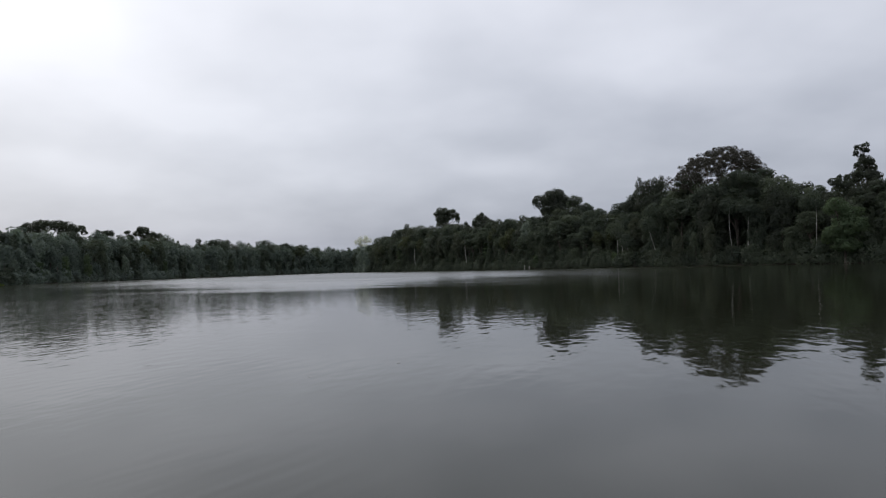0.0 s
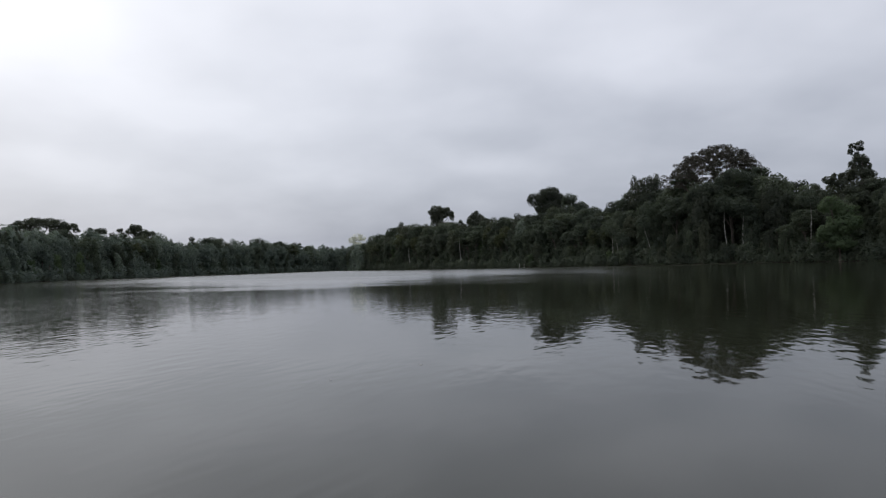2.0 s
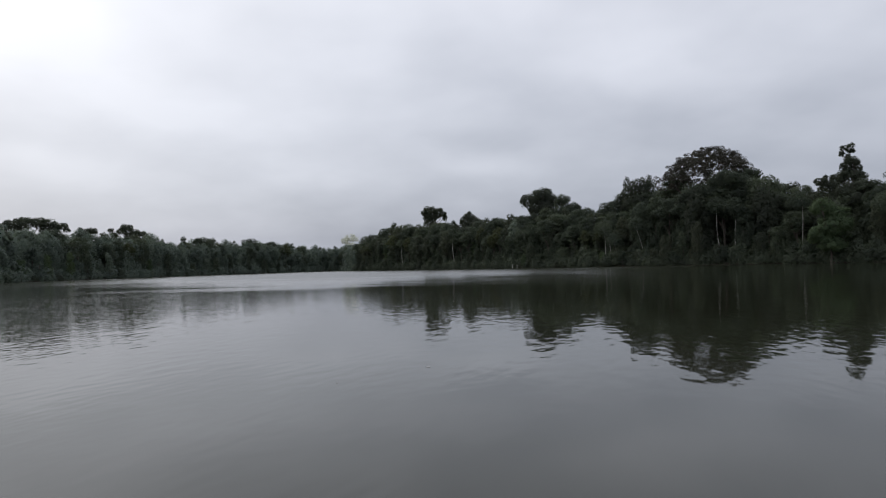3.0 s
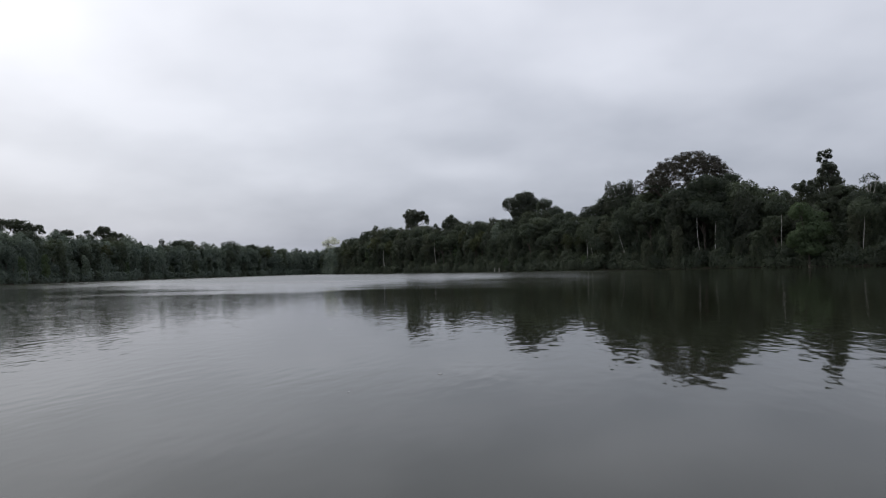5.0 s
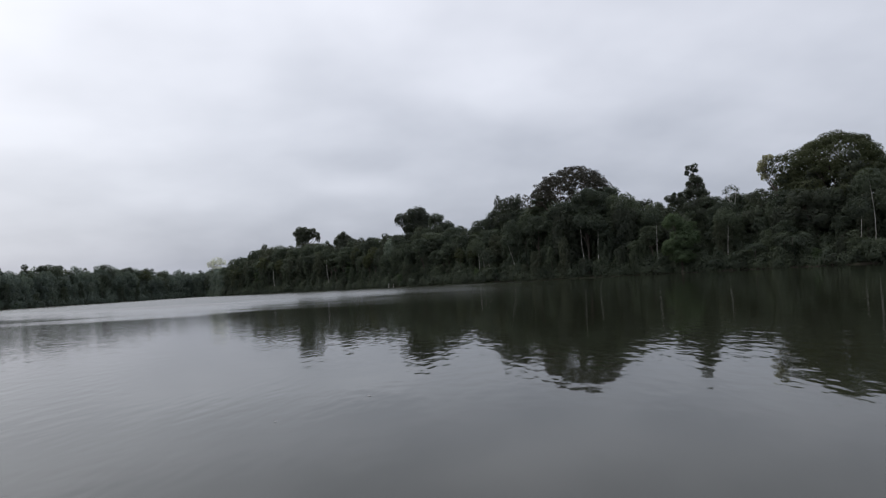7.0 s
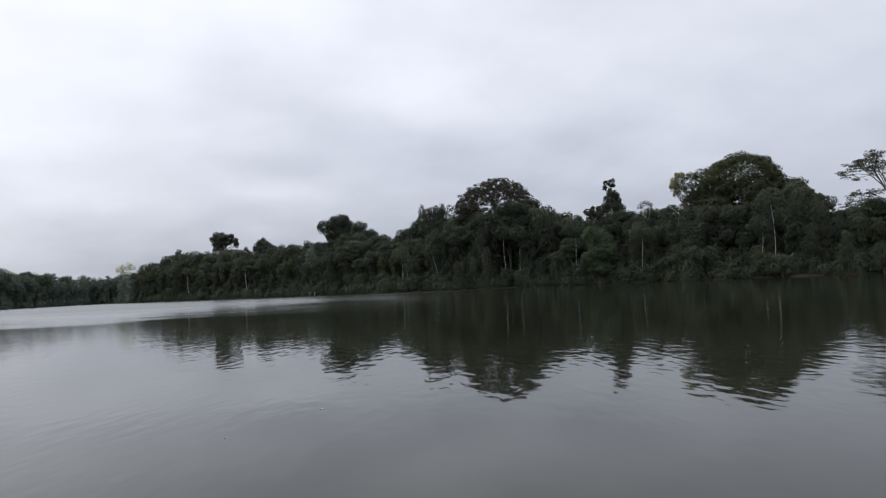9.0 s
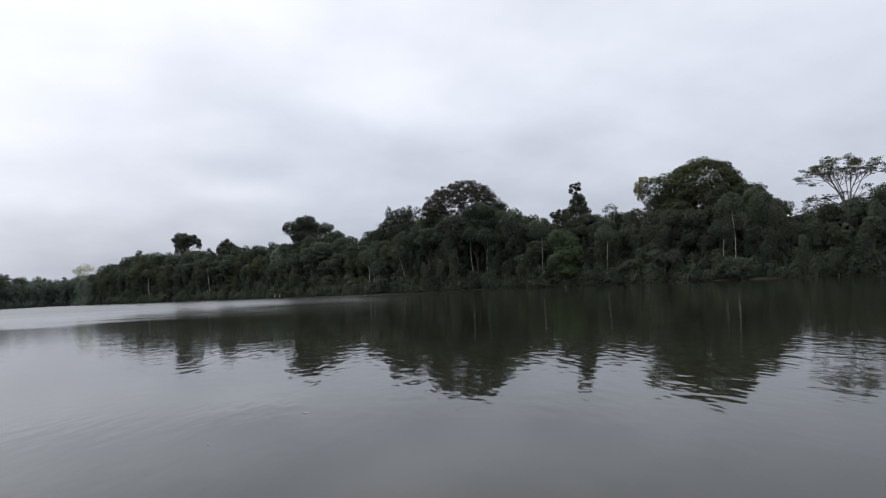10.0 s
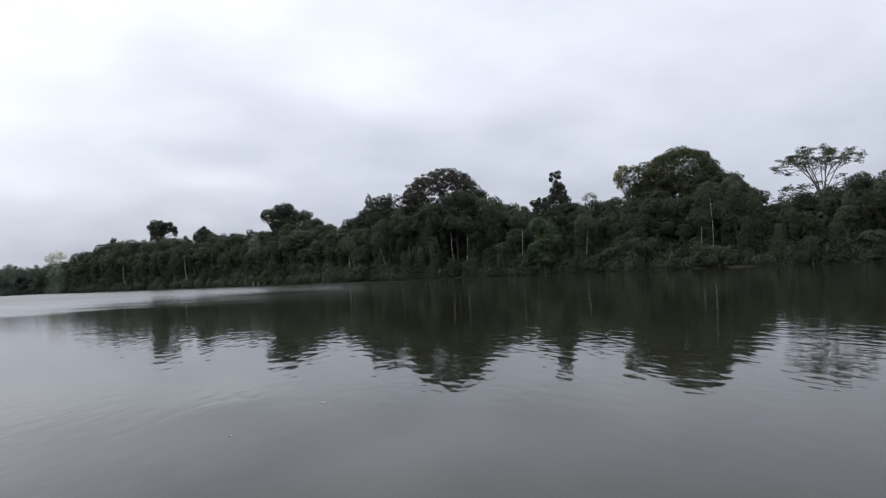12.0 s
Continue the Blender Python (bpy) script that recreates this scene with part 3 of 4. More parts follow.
emergent("rainforest_tree", "sloping-crowned green tree beside the broad tree", (137, 126),
         [(-3.8, 21.4, 2.6, 2.1), (-1.2, 20.4, 2.3, 1.9), (1.3, 18.6, 2, 1.7), (3.2, 16.8, 2, 1.4), (0, 15, 5, 3.5)], 23, LEAF, trunk_r=0.4)


def fan_tree(x, y, x0, fork_z, top, half, seed):
    """A flat-topped tree: limbs fan out from one low fork, each splitting into twigs that carry thin pads of leaves."""
    g = np.random.default_rng(seed)
    az, r = math.degrees(math.atan2(x, y)), math.hypot(x, y)
    gz = ground_z(r - shore(az))
    root, pads = new("flat_topped_tree"), []
    fork = Vector((x0 + 0.5, 0, fork_z - gz))
    part("trunk", tube([(x0 - 0.4, 0, -0.4), (x0, 0.1, fork.z * 0.4), (x0 + 0.3, 0, fork.z * 0.8), fork], [0.55, 0.42, 0.36, 0.34], 8), BARK_GREY, root)
    mains = [(k * 2.399 + g.uniform(-0.2, 0.2), f, 1.0) for k, f in enumerate((0.25, 0.5, 0.62, 0.8, 0.86, 0.92, 0.96, 0.9))]
    mains += [(3.25, 0.95, 0.16), (0.2, 0.75, 0.4), (3.7, 0.8, 0.26)]
    for a, f, level in mains:
        full = top - gz - 0.7
        head = Vector((x0 + math.cos(a) * half * f * 0.6, math.sin(a) * half * f * 0.5, fork.z + (full - fork.z) * 0.62 * level))
        start = fork - Vector((0, 0, g.uniform(0, 2.0)))
        bow = start.lerp(head, 0.5) + Vector((g.uniform(-0.5, 0.5) - math.cos(a) * 0.5 * f, g.uniform(-0.4, 0.4), 0.5 * level))
        thick = (0.2 if level == 1.0 else 0.11) * g.uniform(0.6, 1.25)
        limb = part("limb", tube([start, start.lerp(bow, 0.55) + Vector((g.uniform(-0.2, 0.2), 0, 0.1)), bow, bow.lerp(head, 0.6) + Vector((g.uniform(-0.2, 0.2), 0, 0)), head], [thick, thick * 0.85, thick * 0.75, thick * 0.65, thick * 0.5], 6), BARK_GREY, root)
        for k in range(5):
            b = a + (k - 2) * 0.5 + g.uniform(-0.2, 0.2)
            reach = half * min(f + g.uniform(-0.25, 0.12), 1.0)
            tip = Vector((x0 + math.cos(b) * reach, math.sin(b) * reach * 0.8, fork.z + (full - (3.9 - 0.4 * math.cos(b)) * (reach / half) ** 2.2 - fork.z) * level - 2.6 * g.uniform(0, 1) ** 1.7))
            s0 = bow.lerp(head, 0.35 + 0.16 * k)
            mid = s0.lerp(tip, 0.5) + Vector((g.uniform(-0.3, 0.3), g.uniform(-0.3, 0.3), 0.08 * (tip.z - s0.z) + g.uniform(-0.2, 0.4)))
            spray = [tube([s0, mid, mid.lerp(tip, 0.6), tip], [thick * 0.5, thick * 0.36, thick * 0.24, 0.015], 5)]
            pads.append((tip.x, tip.y, tip.z + 0.1, 0.8, 0.8, 0.36))
            for _ in range(9):
                c, w = b + g.uniform(-1.6, 1.6), g.uniform(0.7, 2.0)
                p0 = mid.lerp(tip, g.uniform(0.2, 0.9))
                p1 = p0 + Vector((math.cos(c) * w, math.sin(c) * w, g.uniform(-0.7, 0.9)))
                p1.z = min(p1.z, full)
                spray.append(tube([p0, p0.lerp(p1, 0.5) + Vector((0, 0, 0.1)), p1], [0.035, 0.028, 0.012], 4))
                q = g.uniform(0.35, 0.8) * (1 if level == 1.0 else 0.7)
                pads.append((p1.x, p1.y, p1.z + 0.05, q, q, q * 0.5))
            part("twig", joined(spray), BARK_GREY, limb)
    part("crown", foliage(g, pads, 0.21, 0.4, -0.9), LEAF_OLIVE, root)
    root.matrix_basis = pose(x, y, gz, 0, 0, -az)
    return tagged(root, "flat-topped spreading tree with thin foliage on grey branching limbs", "tree")


fan_tree(148, 114, 0.6, 16.6, 29.7, 9.9, 24)
emergent("rainforest_tree", "modest round-crowned tree filling a dip in the canopy", (104.7, 184.3),
         [(0, 19.6, 3.4, 2.6), (-2.4, 17, 4, 3), (2.2, 16.4, 4, 3), (0, 12.5, 5, 3.4)], 29, LEAF, trunk_r=0.3)
# along the opposite bank
emergent("umbrella_tree", "wide umbrella-crowned tree above the far bank's canopy", (-168, 284),
         [(-10.5, 22.6, 2.8, 2), (-8, 24.2, 3.2, 2), (-3.5, 25.3, 3.8, 1.8), (1.5, 25.3, 3.8, 1.8), (6, 24.6, 3.8, 2), (10, 23.2, 3.2, 2), (12.4, 21.6, 1.6, 1.6), (-5.5, 21.8, 2.8, 2), (-3.4, 23.4, 3.4, 2), (2.4, 23.6, 3.6, 1.6), (7.8, 22, 3.2, 2.2), (4.2, 21.4, 3.0, 2), (-8.6, 21.6, 3, 2)], 31, LEAF_DARK, trunk_r=0.55, fork=0.7, size=0.50, cover=0.9, spread_y=1.5)
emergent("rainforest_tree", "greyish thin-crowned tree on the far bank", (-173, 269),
         [(-1.2, 21.4, 1.8, 1.2), (1.4, 22, 2.1, 1.2), (-3.4, 20.2, 1.5, 1)], 32, LEAF_HAZED, BARK_PALE, trunk_r=0.3, fork=0.75, size=0.40, cover=0.8)
emergent("rainforest_tree", "low domed dark tree on the far bank", (-160, 311),
         [(-0.4, 21.7, 3.4, 2.2), (2.5, 22.3, 3, 1.9), (-2, 23, 1.1, 1.3), (0.5, 19, 3.5, 2.5)], 33, LEAF_DARK, trunk_r=0.35)
emergent("rainforest_tree", "round-headed tree with an olive-brown flank", (-161, 361),
         [(-2, 26.5, 3.5, 2.7), (-4.8, 24.8, 3, 2.4), (2, 24.5, 3.1, 1.9), (5.1, 23.2, 2.8, 2.2), (-0.3, 22.6, 4, 2.5), (2, 19.5, 4, 2.5)], 34, LEAF_DARK, trunk_r=0.4)
emergent("slender_tree", "spindly tree with one round tuft on the far bank", (-163, 343),
         [(-0.5, 24.5, 1.8, 1.2), (0.5, 22.2, 1.2, 1.5)], 35, LEAF_DARK, trunk_r=0.2, fork=0.8, size=0.40, cover=0.9)
emergent("rainforest_tree", "pale leafless-looking tree at the end of the lake", (-66, 552),
         [(-0.3, 27, 5.8, 4), (-4.6, 24.5, 3.8, 3.2), (4.4, 26, 3.4, 3), (0, 21.5, 5, 3)], 36, LEAF_PALE, BARK_PALE, trunk_r=0.5, fork=0.6, size=0.5, cover=0.42)

# added filler tree; its dark leaf colour stands in for shade under the crown
emergent("rainforest_tree", "mid-height filler tree, dark leaves imitating the shade under the broad crown", (124, 142),
         [(-3, 17, 4.2, 3.6), (2, 16, 4.6, 3.6), (0, 11.5, 5.2, 4.2), (5, 13, 4.2, 3.8), (-6, 12.5, 4.2, 3.8)], 27, LEAF_DARK, trunk_r=0.35)


def palm(x, y, high, n, reach, seed):
    """A feather palm: a ringed stem and arching fronds of many narrow leaflets."""
    g = np.random.default_rng(seed)
    root = new("palm_tree")
    part("trunk", tube([(0, 0, -0.4), (0.1, 0, high * 0.35), (0.05, 0.1, high * 0.7), (0, 0, high)], [0.2, 0.16, 0.14, 0.13], 8), BARK, root)
    for k in range(n):
        a, up0 = k * 2.4 + g.uniform(-0.2, 0.2), g.uniform(0.25, 1.15)
        long = reach * g.uniform(0.8, 1.1)
        spine = []
        for f in np.linspace(0, 1, 7):
            out = long * f * (1 - 0.18 * f)
            spine.append(Vector((math.cos(a) * out, math.sin(a) * out, high + long * (up0 * f - (0.55 + 0.5 * up0) * f * f))))
        vs, fs = tube(spine, [0.045, 0.04, 0.034, 0.028, 0.022, 0.016, 0.01], 5)
        side = Vector((-math.sin(a), math.cos(a), 0))
        for f in np.linspace(0.12, 0.98, 26):
            i = min(int(f * 6), 5)
            p = spine[i].lerp(spine[i + 1], f * 6 - i)
            along_it = (spine[i + 1] - spine[i]).normalized()
            for sgn in (-1, 1):
                span = long * 0.26 * math.sin(math.pi * min(f * 0.85 + 0.12, 1)) + 0.1
                tip = p + side * sgn * span * 0.85 + along_it * span * 0.5 - Vector((0, 0, span * 0.35))
                w = along_it * 0.055
                m = len(vs)
                mid = p.lerp(tip, 0.5) + Vector((0, 0, 0.05))
                vs += [tuple(p), tuple(mid + w), tuple(tip), tuple(mid - w)]
                fs += [(m, m + 1, m + 3), (m + 1, m + 2, m + 3)]
        part("frond", (vs, fs), LEAF, root)
    az = math.degrees(math.atan2(x, y))
    root.matrix_basis = pose(x, y, ground_z(math.hypot(x, y) - shore(az)), 0, 0, g.uniform(0, 360))
    return tagged(root, "feather palm with arching fronds at the water's edge", "palm", "palms on the bank")


for az, d, high, reach, seed in ((39.4, 2.4, 6.8, 6.2, 1), (36.8, 3.0, 5.0, 3.6, 2), (55.5, 2.5, 5.5, 4.0, 3)):
    palm(*at(az, shore(az) + d), high, 20, reach, seed)

# slender pale stems that stand free in front of the dark forest wall: bearing, metres behind the water's edge, lean, stem's height, radius
STEMS = [(23.75, 6, -0.5, 17, 0.19), (25.0, 6, -0.3, 16, 0.17), (29.7, 6, -0.9, 16, 0.19), (14.9, 7, -1.0, 13, 0.22), (15.25, 7, -0.9, 11.5, 0.2), (15.8, 5, -0.6, 8.5, 0.15),
         (2.05, 5, -0.3, 18, 0.34), (-2.3, 5, -1.0, 15.5, 0.34), (35.0, 6, -0.4, 13.5, 0.15), (43.7, 5, 0.4, 12, 0.15), (44.63, 6.5, 0.2, 18.5, 0.18), (17.95, 6, -2.0, 13, 0.17)]
for i, (az, d, lean, top, r) in enumerate(STEMS):
    tr = tree("slender_tree", [(lean, 0.4, top + 0.6, 2.4, 2.0, 1.9), (lean - 1.5, -0.6, top - 0.6, 1.8, 1.6, 1.5), (lean + 1.2, -0.9, top - 1.0, 1.9, 1.6, 1.7), (lean - 0.3, -1.2, top - 1.6, 1.5, 1.3, 1.5)], 40 + i, LEAF, BARK_PALE, trunk_r=r * 0.38,
              lean=(lean, 0), fork=0.97, size=0.36, cover=1.1, limbs=False, wiggle=0.45)
    tr.matrix_basis = pose(*at(az, shore(az) + d), ground_z(d), 0, 0, -az)
    tagged(tr, "slender pale-barked tree with a bare straight stem", "tree", "pale stems at the water's edge")

# the closed forest: a few grown forms, each planted many times
rng = np.random.default_rng(5)
FORMS = []
for i, (style, width, base, n, leaf, words) in enumerate([
        ("round", 10, 4, 17, LEAF, "round-crowned rainforest tree with deep green foliage"),
        ("round", 11, 6, 18, LEAF, "broad-crowned rainforest tree with mid-green foliage"),
        ("round", 9, 5, 16, LEAF_DARK, "rainforest tree with a dark olive rounded crown"),
        ("draped", 8, 1.5, 16, LEAF, "tall tree draped in creepers down to the ground"),
        ("draped", 9, 2, 18, LEAF_DARK, "dark vine-hung tree with a ragged narrow crown"),
        ("draped", 7, 1, 15, LEAF_FRESH, "fresh green creeper-covered tree on the bank"),
        ("layered", 10, 3, 18, LEAF, "tree with leaf layers in flat tiers"),
        ("layered", 9, 2, 18, LEAF_FRESH, "light green tree with spreading tiers of leaves"),
        # the next two forms carry painted haze in their leaf colour
        ("round", 10.5, 5, 17, LEAF_HAZED, "rainforest tree with a domed crown, leaves greyed to imitate haze"),
        ("draped", 8.5, 1, 16, LEAF_HAZED, "creeper-hung tree, leaves greyed to imitate the far bank's haze"),
        ("curtain", 9, 2, 22, LEAF, "tall tree hung with long dark curtains of creepers"),
        ("curtain", 8, 2, 20, LEAF_DARK, "narrow dark tree roped with hanging creepers"),
        ("bole", 11, 10, 22, LEAF, "high-crowned tree on a tall bare grey-brown stem"),
        ("bole", 9, 10, 18, LEAF_OLIVE, "olive-green tree with a high crown and bare stem")]):
    t = tree("creeper_tree" if style in ("draped", "curtain") else "rainforest_tree", crown_lobes(rng, 20, width, base, n, style), 60 + i, leaf, BARK, trunk_r=0.32, fork=0.6, size=0.42, cover=0.95, limbs=style in ("round", "bole"), joint=True)
    FORMS.append([tagged(t, words, "tree"), False])
BUSHES = []
for i, (w, h, leaf, words) in enumerate([(6, 3.6, LEAF, "leafy shrub overhanging the water's edge"), (5, 2.6, LEAF_FRESH, "bright green shrub at the waterline"),
                                         (7, 4.6, LEAF, "tall tangled shrub on the bank"), (5, 3.0, LEAF_DARK, "dark shrub leaning over the water")]):
    lobes = []
    for k in range(9):
        a, f = k * 2.4, (k + 1) / 9
        s = w * rng.uniform(0.16, 0.25)
        lobes.append((math.cos(a) * w * 0.34 * math.sqrt(1.05 - f), math.sin(a) * w * 0.34 * math.sqrt(1.05 - f), 0.3 + h * 0.75 * f, s, s, s * 0.75))
    t = tree("shrub", lobes, 80 + i, leaf, BARK, trunk_r=0.09, fork=0.4, size=0.34, cover=0.9, low=-0.7, arms=3, joint=True)
    BUSHES.append([tagged(t, words, "shrub"), False])


def plant(form, x, y, z, turn, sx, sz, group):
    """Sets the grown form itself the first time and a copy of it after that."""
    m = pose(x, y, z, 0, 0, turn) @ Matrix.Diagonal((sx, sx, sz, 1))
    if form[1]:
        k = form[0].scale
        ob = copy_thing(form[0], m @ Matrix.Diagonal((1 / k.x, 1 / k.y, 1 / k.z, 1)))
    else:
        ob, form[1] = form[0], True
        ob.matrix_basis = m
    return tagged(ob, group=group)


def row(a0, a1, step, depth, share, forms, weights, group, spread=1.0):
    """One row of trees along the bank: depth behind the water's edge and share of the canopy's height, both as ranges."""
    a, rng = a0, np.random.default_rng(int(500 + 10 * a0 + 7 * depth[0]))
    while a < a1:
        d = rng.uniform(*depth)
        r = shore(a) + d
        low = depth[0] < 7 and any(abs(a - p[0]) < 1.0 for p in STEMS)
        hollow = depth[0] < 14 and 39.8 < a < 43.2
        x, y = at(a, r)
        x, y = x + rng.uniform(-1, 1), y + rng.uniform(-1, 1)
        h = along(CANOPY, a) * rng.uniform(*share) * (0.45 if low else 0.6 if hollow else 1)
        f = FORMS[rng.choice(forms, p=weights)]
        s = h / 20.5
        wide = s * rng.uniform(0.85, 1.15) * spread * (1 if s > 0.55 else 0.72 / max(s, 0.3) ** 0.55)
        plant(f, x, y, ground_z(d) - 0.2, rng.uniform(0, 360), min(max(wide, 0.45), 1.5), s, group)
        # on by one step along the waterline
        go = step * rng.uniform(0.7, 1.3)
        while go > 0:
            p, q = at(a, along(SHORE, a)), at(a + 0.1, along(SHORE, a + 0.1))
            go -= max(math.hypot(q[0] - p[0], q[1] - p[1]), 0.25)
            a += 0.1


# forms 8 and 9, hazed by their leaf colour, are mixed in sparsely
for a0, a1, low_share, drape in ((-6.1, 11.0, (0.18, 0.46), 0.45), (11.2, 62, (0.25, 0.6), 1.0)):
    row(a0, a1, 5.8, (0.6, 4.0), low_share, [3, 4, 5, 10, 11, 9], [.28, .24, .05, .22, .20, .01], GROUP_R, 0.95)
    crowns = 1 - 0.52 * drape
    row(a0, a1, 5.6, (8, 12), (0.58, 0.88), [3, 4, 10, 11, 0, 2, 7, 12, 13], [.1 * drape, .08 * drape, .2 * drape, .14 * drape, .24 * crowns, .22 * crowns, .06 * crowns, .3 * crowns, .18 * crowns], GROUP_R, 0.95)
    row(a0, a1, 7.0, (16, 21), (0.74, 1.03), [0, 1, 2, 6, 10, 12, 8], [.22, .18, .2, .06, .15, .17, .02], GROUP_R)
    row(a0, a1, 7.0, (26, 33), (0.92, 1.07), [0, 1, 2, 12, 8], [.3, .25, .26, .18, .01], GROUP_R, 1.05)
# mostly forms 8 and 9, whose paler leaf colour imitates haze over distance
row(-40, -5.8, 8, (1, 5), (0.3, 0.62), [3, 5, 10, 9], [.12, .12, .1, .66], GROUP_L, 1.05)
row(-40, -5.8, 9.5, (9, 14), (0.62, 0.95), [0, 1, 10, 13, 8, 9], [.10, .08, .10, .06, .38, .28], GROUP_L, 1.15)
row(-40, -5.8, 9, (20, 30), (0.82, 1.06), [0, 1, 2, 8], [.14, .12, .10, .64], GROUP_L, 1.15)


SPIRES = []
for i, (lobes, leaf, words) in enumerate([
        ([(0, 19, 1.6, 1.8), (0.8, 17, 1.6, 1.6), (-0.7, 15.6, 1.9, 1.7), (0, 13, 2.6, 2.2)], LEAF_DARK, "narrow-topped tree rising just over the canopy"),
        ([(0, 19, 2.6, 1.5), (-1.6, 18, 1.7, 1.2), (1.8, 17.8, 1.8, 1.3), (0.3, 15.5, 2.4, 2.2), (0, 12.5, 2.6, 2.2)], LEAF, "small umbrella-topped tree rising over the canopy"),
        ([(0.3, 19.2, 1.2, 1.1), (-0.9, 17.9, 1.1, 0.9), (0.9, 17, 1.3, 1), (0, 14.8, 2, 1.8), (0, 12, 2.4, 2)], LEAF_DARK, "thin tufted tree rising over the canopy")]):
    t = tree("slender_tree", knobbly(lobes, 70 + i, 4), 75 + i, leaf, BARK, trunk_r=0.16, fork=0.8, size=0.34, cover=1.0, arms=4, joint=True)
    SPIRES.append([tagged(t, words, "tree"), False])
for a0, a1, step, group in ((-5.4, 61, 1.7, "spires over the near bank"), (-39, -6.8, 1.25, "spires over the far bank")):
    a = a0
    while a < a1:
        if 36 < a < 39:
            a = 39.5
        if 45 < a < 58:
            a = 58.5
        d = rng.uniform(20, 30)
        h = along(CANOPY, a) * (rng.uniform(0.98, 1.12) if a > -6.5 else rng.uniform(0.92, 1.05)) / 20
        w = h * (rng.uniform(0.8, 1.3) if a > -6.5 else rng.uniform(0.9, 1.5))
        plant(SPIRES[rng.integers(3)], *at(a, shore(a) + d), ground_z(d) - 0.2, rng.uniform(0, 360), w, h, group)
        a += step * rng.uniform(0.5, 1.5)


def thicket(name, a0, a1, step, seed, label, size, leaf):
    """The tangled growth that closes the forest from the waterline up: heaps of leaves that climb away from the water."""
    g = np.random.default_rng(seed)
    lobes, a = [], a0
    while a < a1:
        top = along(CANOPY, a)
        clear = any(abs(a - p[0]) < 0.4 for p in STEMS)
        for k in range(11):
            d = g.uniform(4, 20) if k > 7 else g.uniform(1.2, 5) if k > 5 else g.uniform(18, 38)
            z_max = min(top * 0.42, 2.4 + max(d - 2, 0) * 0.7)
            if clear and d < 9:
                z_max = min(z_max, 5.0 if 14 < a < 16 else 8.5)
            z = g.uniform(0.3, 1.0) * z_max if d < 18 else g.uniform(1, 16)
            r = g.uniform(1.2, 2.8) if d < 18 else g.uniform(2.6, 3.6)
            lobes.append(((*at(a + g.uniform(-0.3, 0.3), shore(a) + d), max(z - r * 0.5, 0.7), r, r, r * g.uniform(0.8, 1.7)), d))
        for k in range(2):                         # creepers that hang in the gaps between the stems
            d, r = g.uniform(10, 14), g.uniform(1.1, 1.9)
            if not clear:
                lobes.append(((*at(a + g.uniform(-0.3, 0.3), shore(a) + d), g.uniform(0.2, 0.7) * top, r, r, r * g.uniform(1.4, 2.4)), d))
        p, q = at(a, along(SHORE, a)), at(a + 0.1, along(SHORE, a + 0.1))
        a += 0.1 * step / max(math.hypot(q[0] - p[0], q[1] - p[1]), 0.25)
    front, back = [], []
    for l, d in lobes:
        (front if d < 18 else back).append(l)
    v1, f1, n1 = foliage(g, front, size, 0.75, -0.8)
    v2, f2, n2 = foliage(g, back, size * 3.2, 1.3, -0.8)
    ob = part(name, (np.concatenate([v1, v2]), np.concatenate([f1, f2 + len(v1)]), np.concatenate([n1, n2])), leaf)
    return tagged(ob, label, "undergrowth", kind="stuff")


thicket("undergrowth", -6.3, 11, 2.1, 93, "dense dark green undergrowth and creepers along the near bank", 0.44, LEAF)
thicket("undergrowth", 11, 62, 1.9, 91, "dense dark green undergrowth and creepers closing the near bank", 0.36, LEAF)
# far bank undergrowth: base colour lifted in place of haze
thicket("undergrowth", -40, -6.2, 3.0, 92, "dense grey-green undergrowth closing the far bank, haze put into its colour", 0.55, LEAF_HAZED)

def woods(a0, a1, seed, label, leaf):
    """The forest that goes on behind the bank: a sea of rounded crowns."""
    g = np.random.default_rng(seed)
    lobes, a = [], a0
    while a < a1:
        for d in (42, 52, 64, 78, 94):
            d += g.uniform(-4, 4)
            r = g.uniform(3.2, 5.4)
            top = along(CANOPY, a) * g.uniform(0.55, 0.85)
            lobes.append((*at(a + g.uniform(-0.4, 0.4), shore(a) + d), top - r * 0.8, r, r, r * 0.8))
            lobes.append((*at(a + g.uniform(-0.4, 0.4), shore(a) + d), top * 0.45, r, r, r * 1.2))
        a += math.degrees(6.5 / shore(a))
    return tagged(part("far_woods", foliage(g, lobes, 1.4, 1.3, -0.6), leaf), label, "forest", kind="stuff")


woods(-6.0, 62, 111, "closed dark green forest behind the near bank", LEAF)
# the woods behind it take the same haze-lightened leaf colour
woods(-40, -6.2, 112, "closed grey-green forest behind the far bank, haze put into its colour", LEAF_HAZED)

for a0, a1, step, group in ((-6.5, 62, 6.0, "shrubs along the near bank"), (-40, -6.5, 8.0, "shrubs along the far bank")):
    a = a0
    while a < a1:
        r = shore(a) + rng.uniform(0.4, 3.0)
        s = rng.uniform(0.45, 1.0)
        plant(BUSHES[rng.choice(4, p=[.28, .07, .25, .40])], *at(a, r), 0.0, rng.uniform(0, 360), s * 1.1, s, group)
        go = step * rng.uniform(0.7, 1.3)
        while go > 0:
            p, q = at(a, along(SHORE, a)), at(a + 0.1, along(SHORE, a + 0.1))
            go -= max(math.hypot(q[0] - p[0], q[1] - p[1]), 0.3)
            a += 0.1

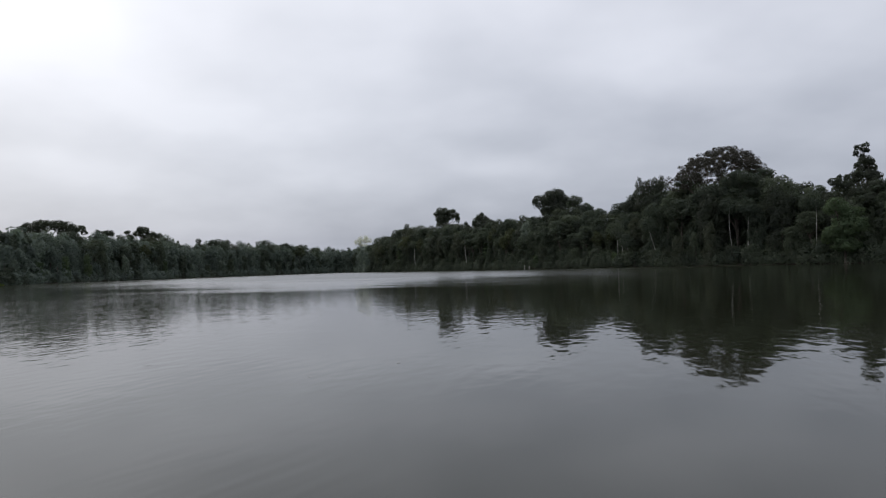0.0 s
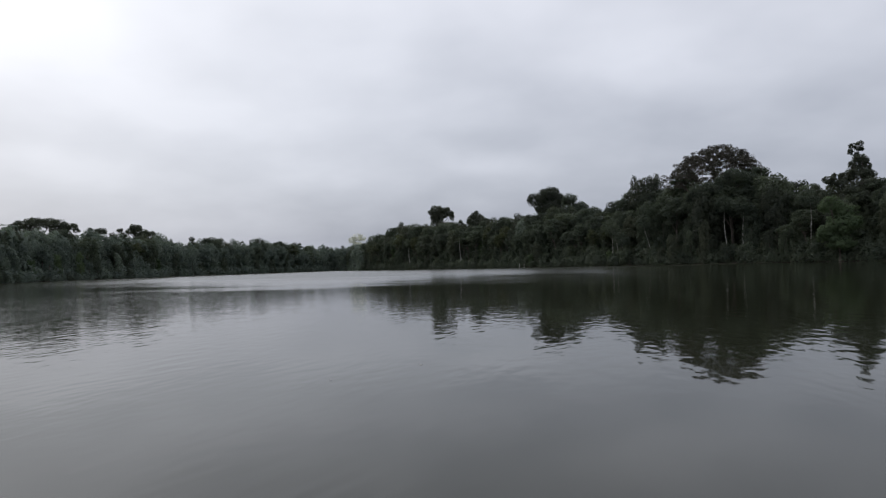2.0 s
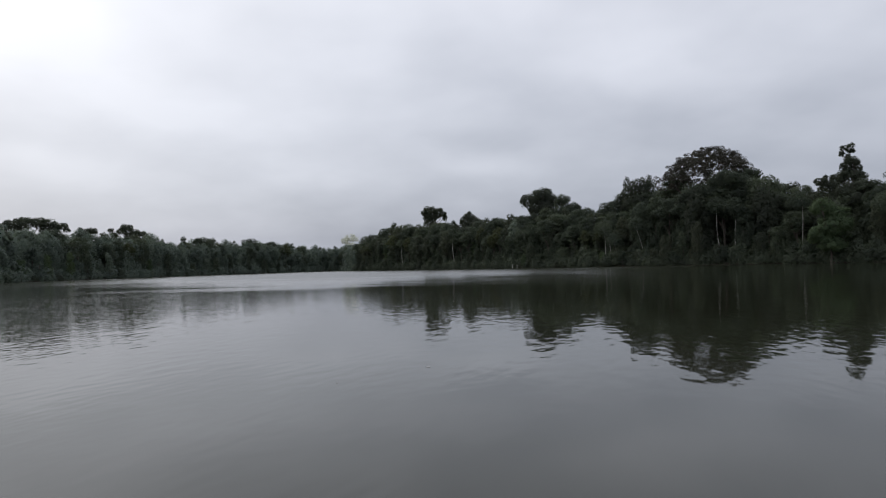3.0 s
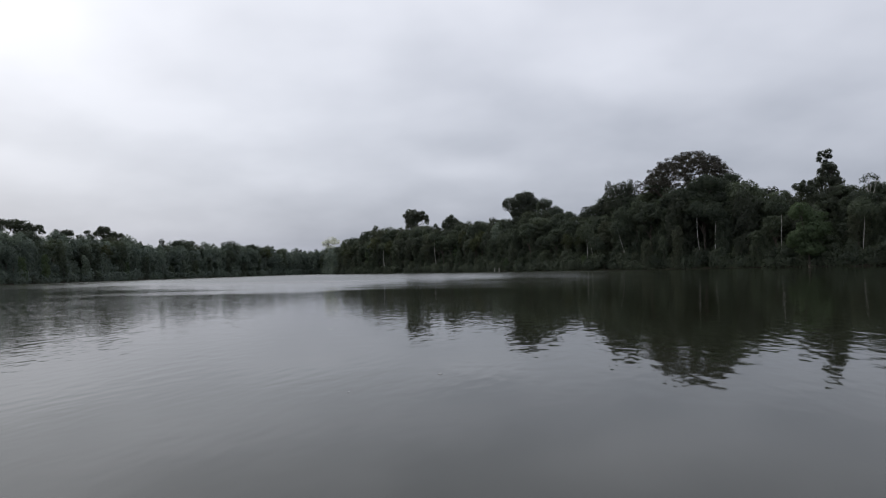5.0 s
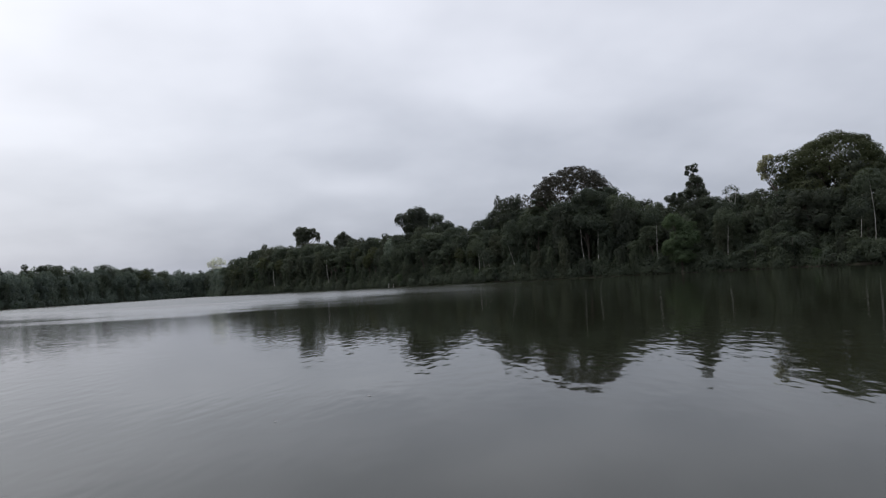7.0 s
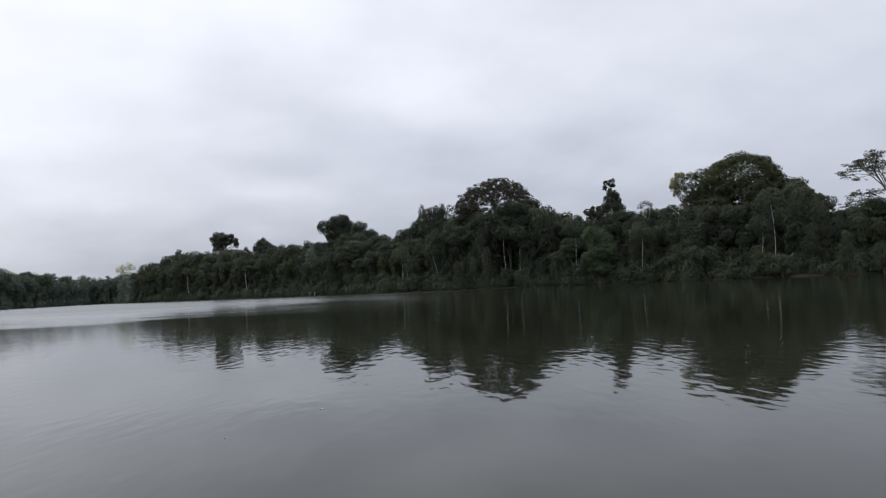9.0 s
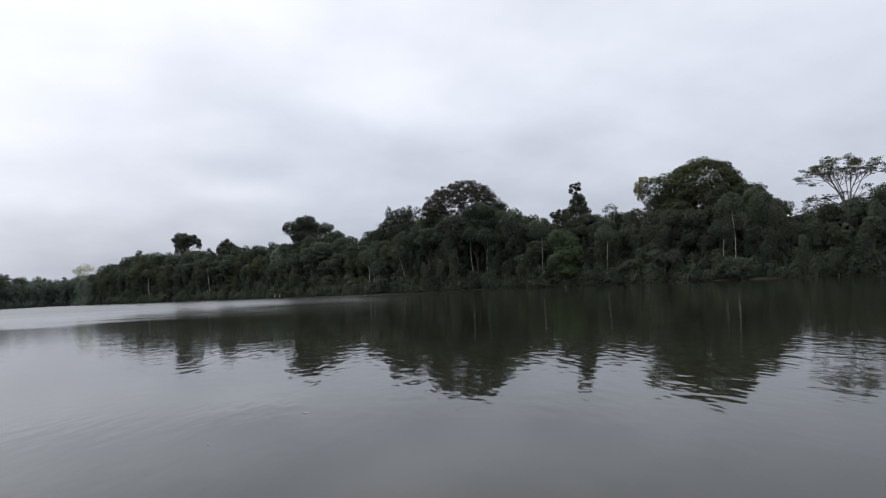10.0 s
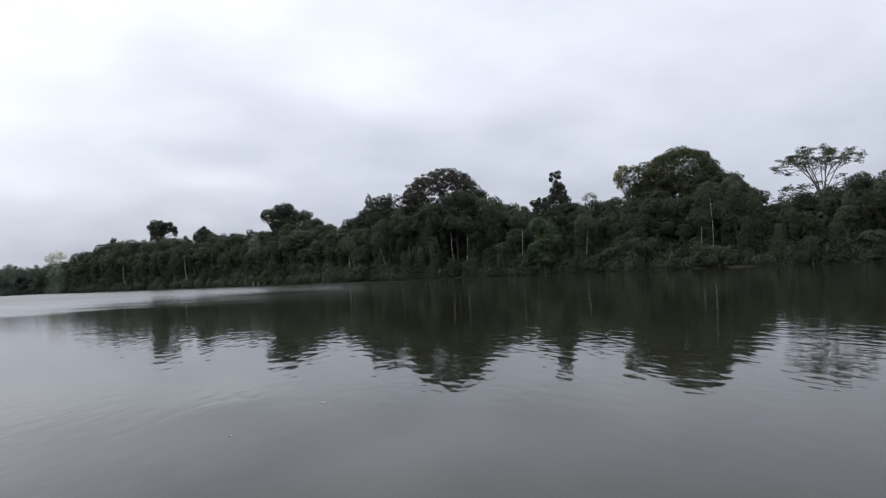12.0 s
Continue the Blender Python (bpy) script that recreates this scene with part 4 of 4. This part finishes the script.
# tall tangles that hide the feet of the pale stems
for az, *_ in STEMS:
    if az > 11:
        plant(BUSHES[2], *at(az + 0.2, shore(az) + 2.2), 0.2, rng.uniform(0, 360), 0.95, rng.uniform(1.0, 1.3), "shrubs along the near bank")

# a low grassy spit at the foot of the far bank
g = np.random.default_rng(77)
gvs, gfs = [], []
for k in range(2600):
    a = g.uniform(-39, -33.6)
    d = g.uniform(-8.5, -1.0) * (1 if a < -34.3 else 0.5)
    x, y = at(a, shore(a) + d)
    z = min(ground_z(d), 0) - 0.05
    t, h, w = g.uniform(0, 6.28), g.uniform(0.35, 1.0) - z, g.uniform(0.04, 0.09)
    lean = g.uniform(-0.3, 0.3, 2)
    n = len(gvs)
    gvs += [(x - math.cos(t) * w, y - math.sin(t) * w, z), (x + math.cos(t) * w, y + math.sin(t) * w, z), (x + lean[0], y + lean[1], z + h)]
    gfs.append((n, n + 1, n + 2))
tagged(part("grass", (gvs, gfs), GRASS), "yellow-green grass on a low spit at the waterline", "grass", kind="stuff")

# two small pale upright things at the near bank's waterline, built as stakes
for x, y, h in ((33.6, 272.4, 1.7), (35.4, 272.0, 1.5)):
    az, r = math.degrees(math.atan2(x, y)), math.hypot(x, y)
    r = shore(az) - 5.0
    st = new("stake")
    part("post", tube([(0, 0, -1.0), (0.02, 0.01, 0.2), (0.05, 0.03, h * 0.6), (0.12, 0.03, h)], [0.13, 0.12, 0.11, 0.08], 8), BARK_PALE, st)
    part("knot", tube([(0.05, 0.0, h * 0.55), (0.16, 0.05, h * 0.72), (0.22, 0.07, h * 0.86)], [0.06, 0.05, 0.03], 6), BARK_PALE, st)
    st.matrix_basis = pose(*at(az, r), 0, 0, 0, -az)
    tagged(st, "small pale upright thing in the shallows, built as a stake", "stake", "stakes at the waterline")

# small pale dead leaves afloat
DRIED, _, _ = material("dried_leaf", (0.45, 0.45, 0.44), 0.8, 0.2)
for i, (x, y, size) in enumerate(((-0.85, 12.0, 0.036), (-2.2, 10.7, 0.018), (-2.2, 4.8, 0.018))):
    rim = [(size * math.cos(q) * (1 if k % 2 else 0.9), 0.7 * size * math.sin(q), 0.004 + 0.12 * size * math.cos(q) ** 2) for k, q in enumerate(np.linspace(0, 2 * math.pi, 12, endpoint=False))]
    under = [(u, v, w - 0.003) for u, v, w in rim]
    faces = [tuple(range(12)), tuple(range(23, 11, -1))] + [(k, 12 + k, 12 + (k + 1) % 12, (k + 1) % 12) for k in range(12)]
    lf = part("floating_leaf", (rim + under, faces), DRIED)
    lf.matrix_basis = pose(x, y, 0.0, 0, 0, 40 * i)
    tagged(lf, "small pale dead leaf floating on the water", "leaf", "leaves afloat")
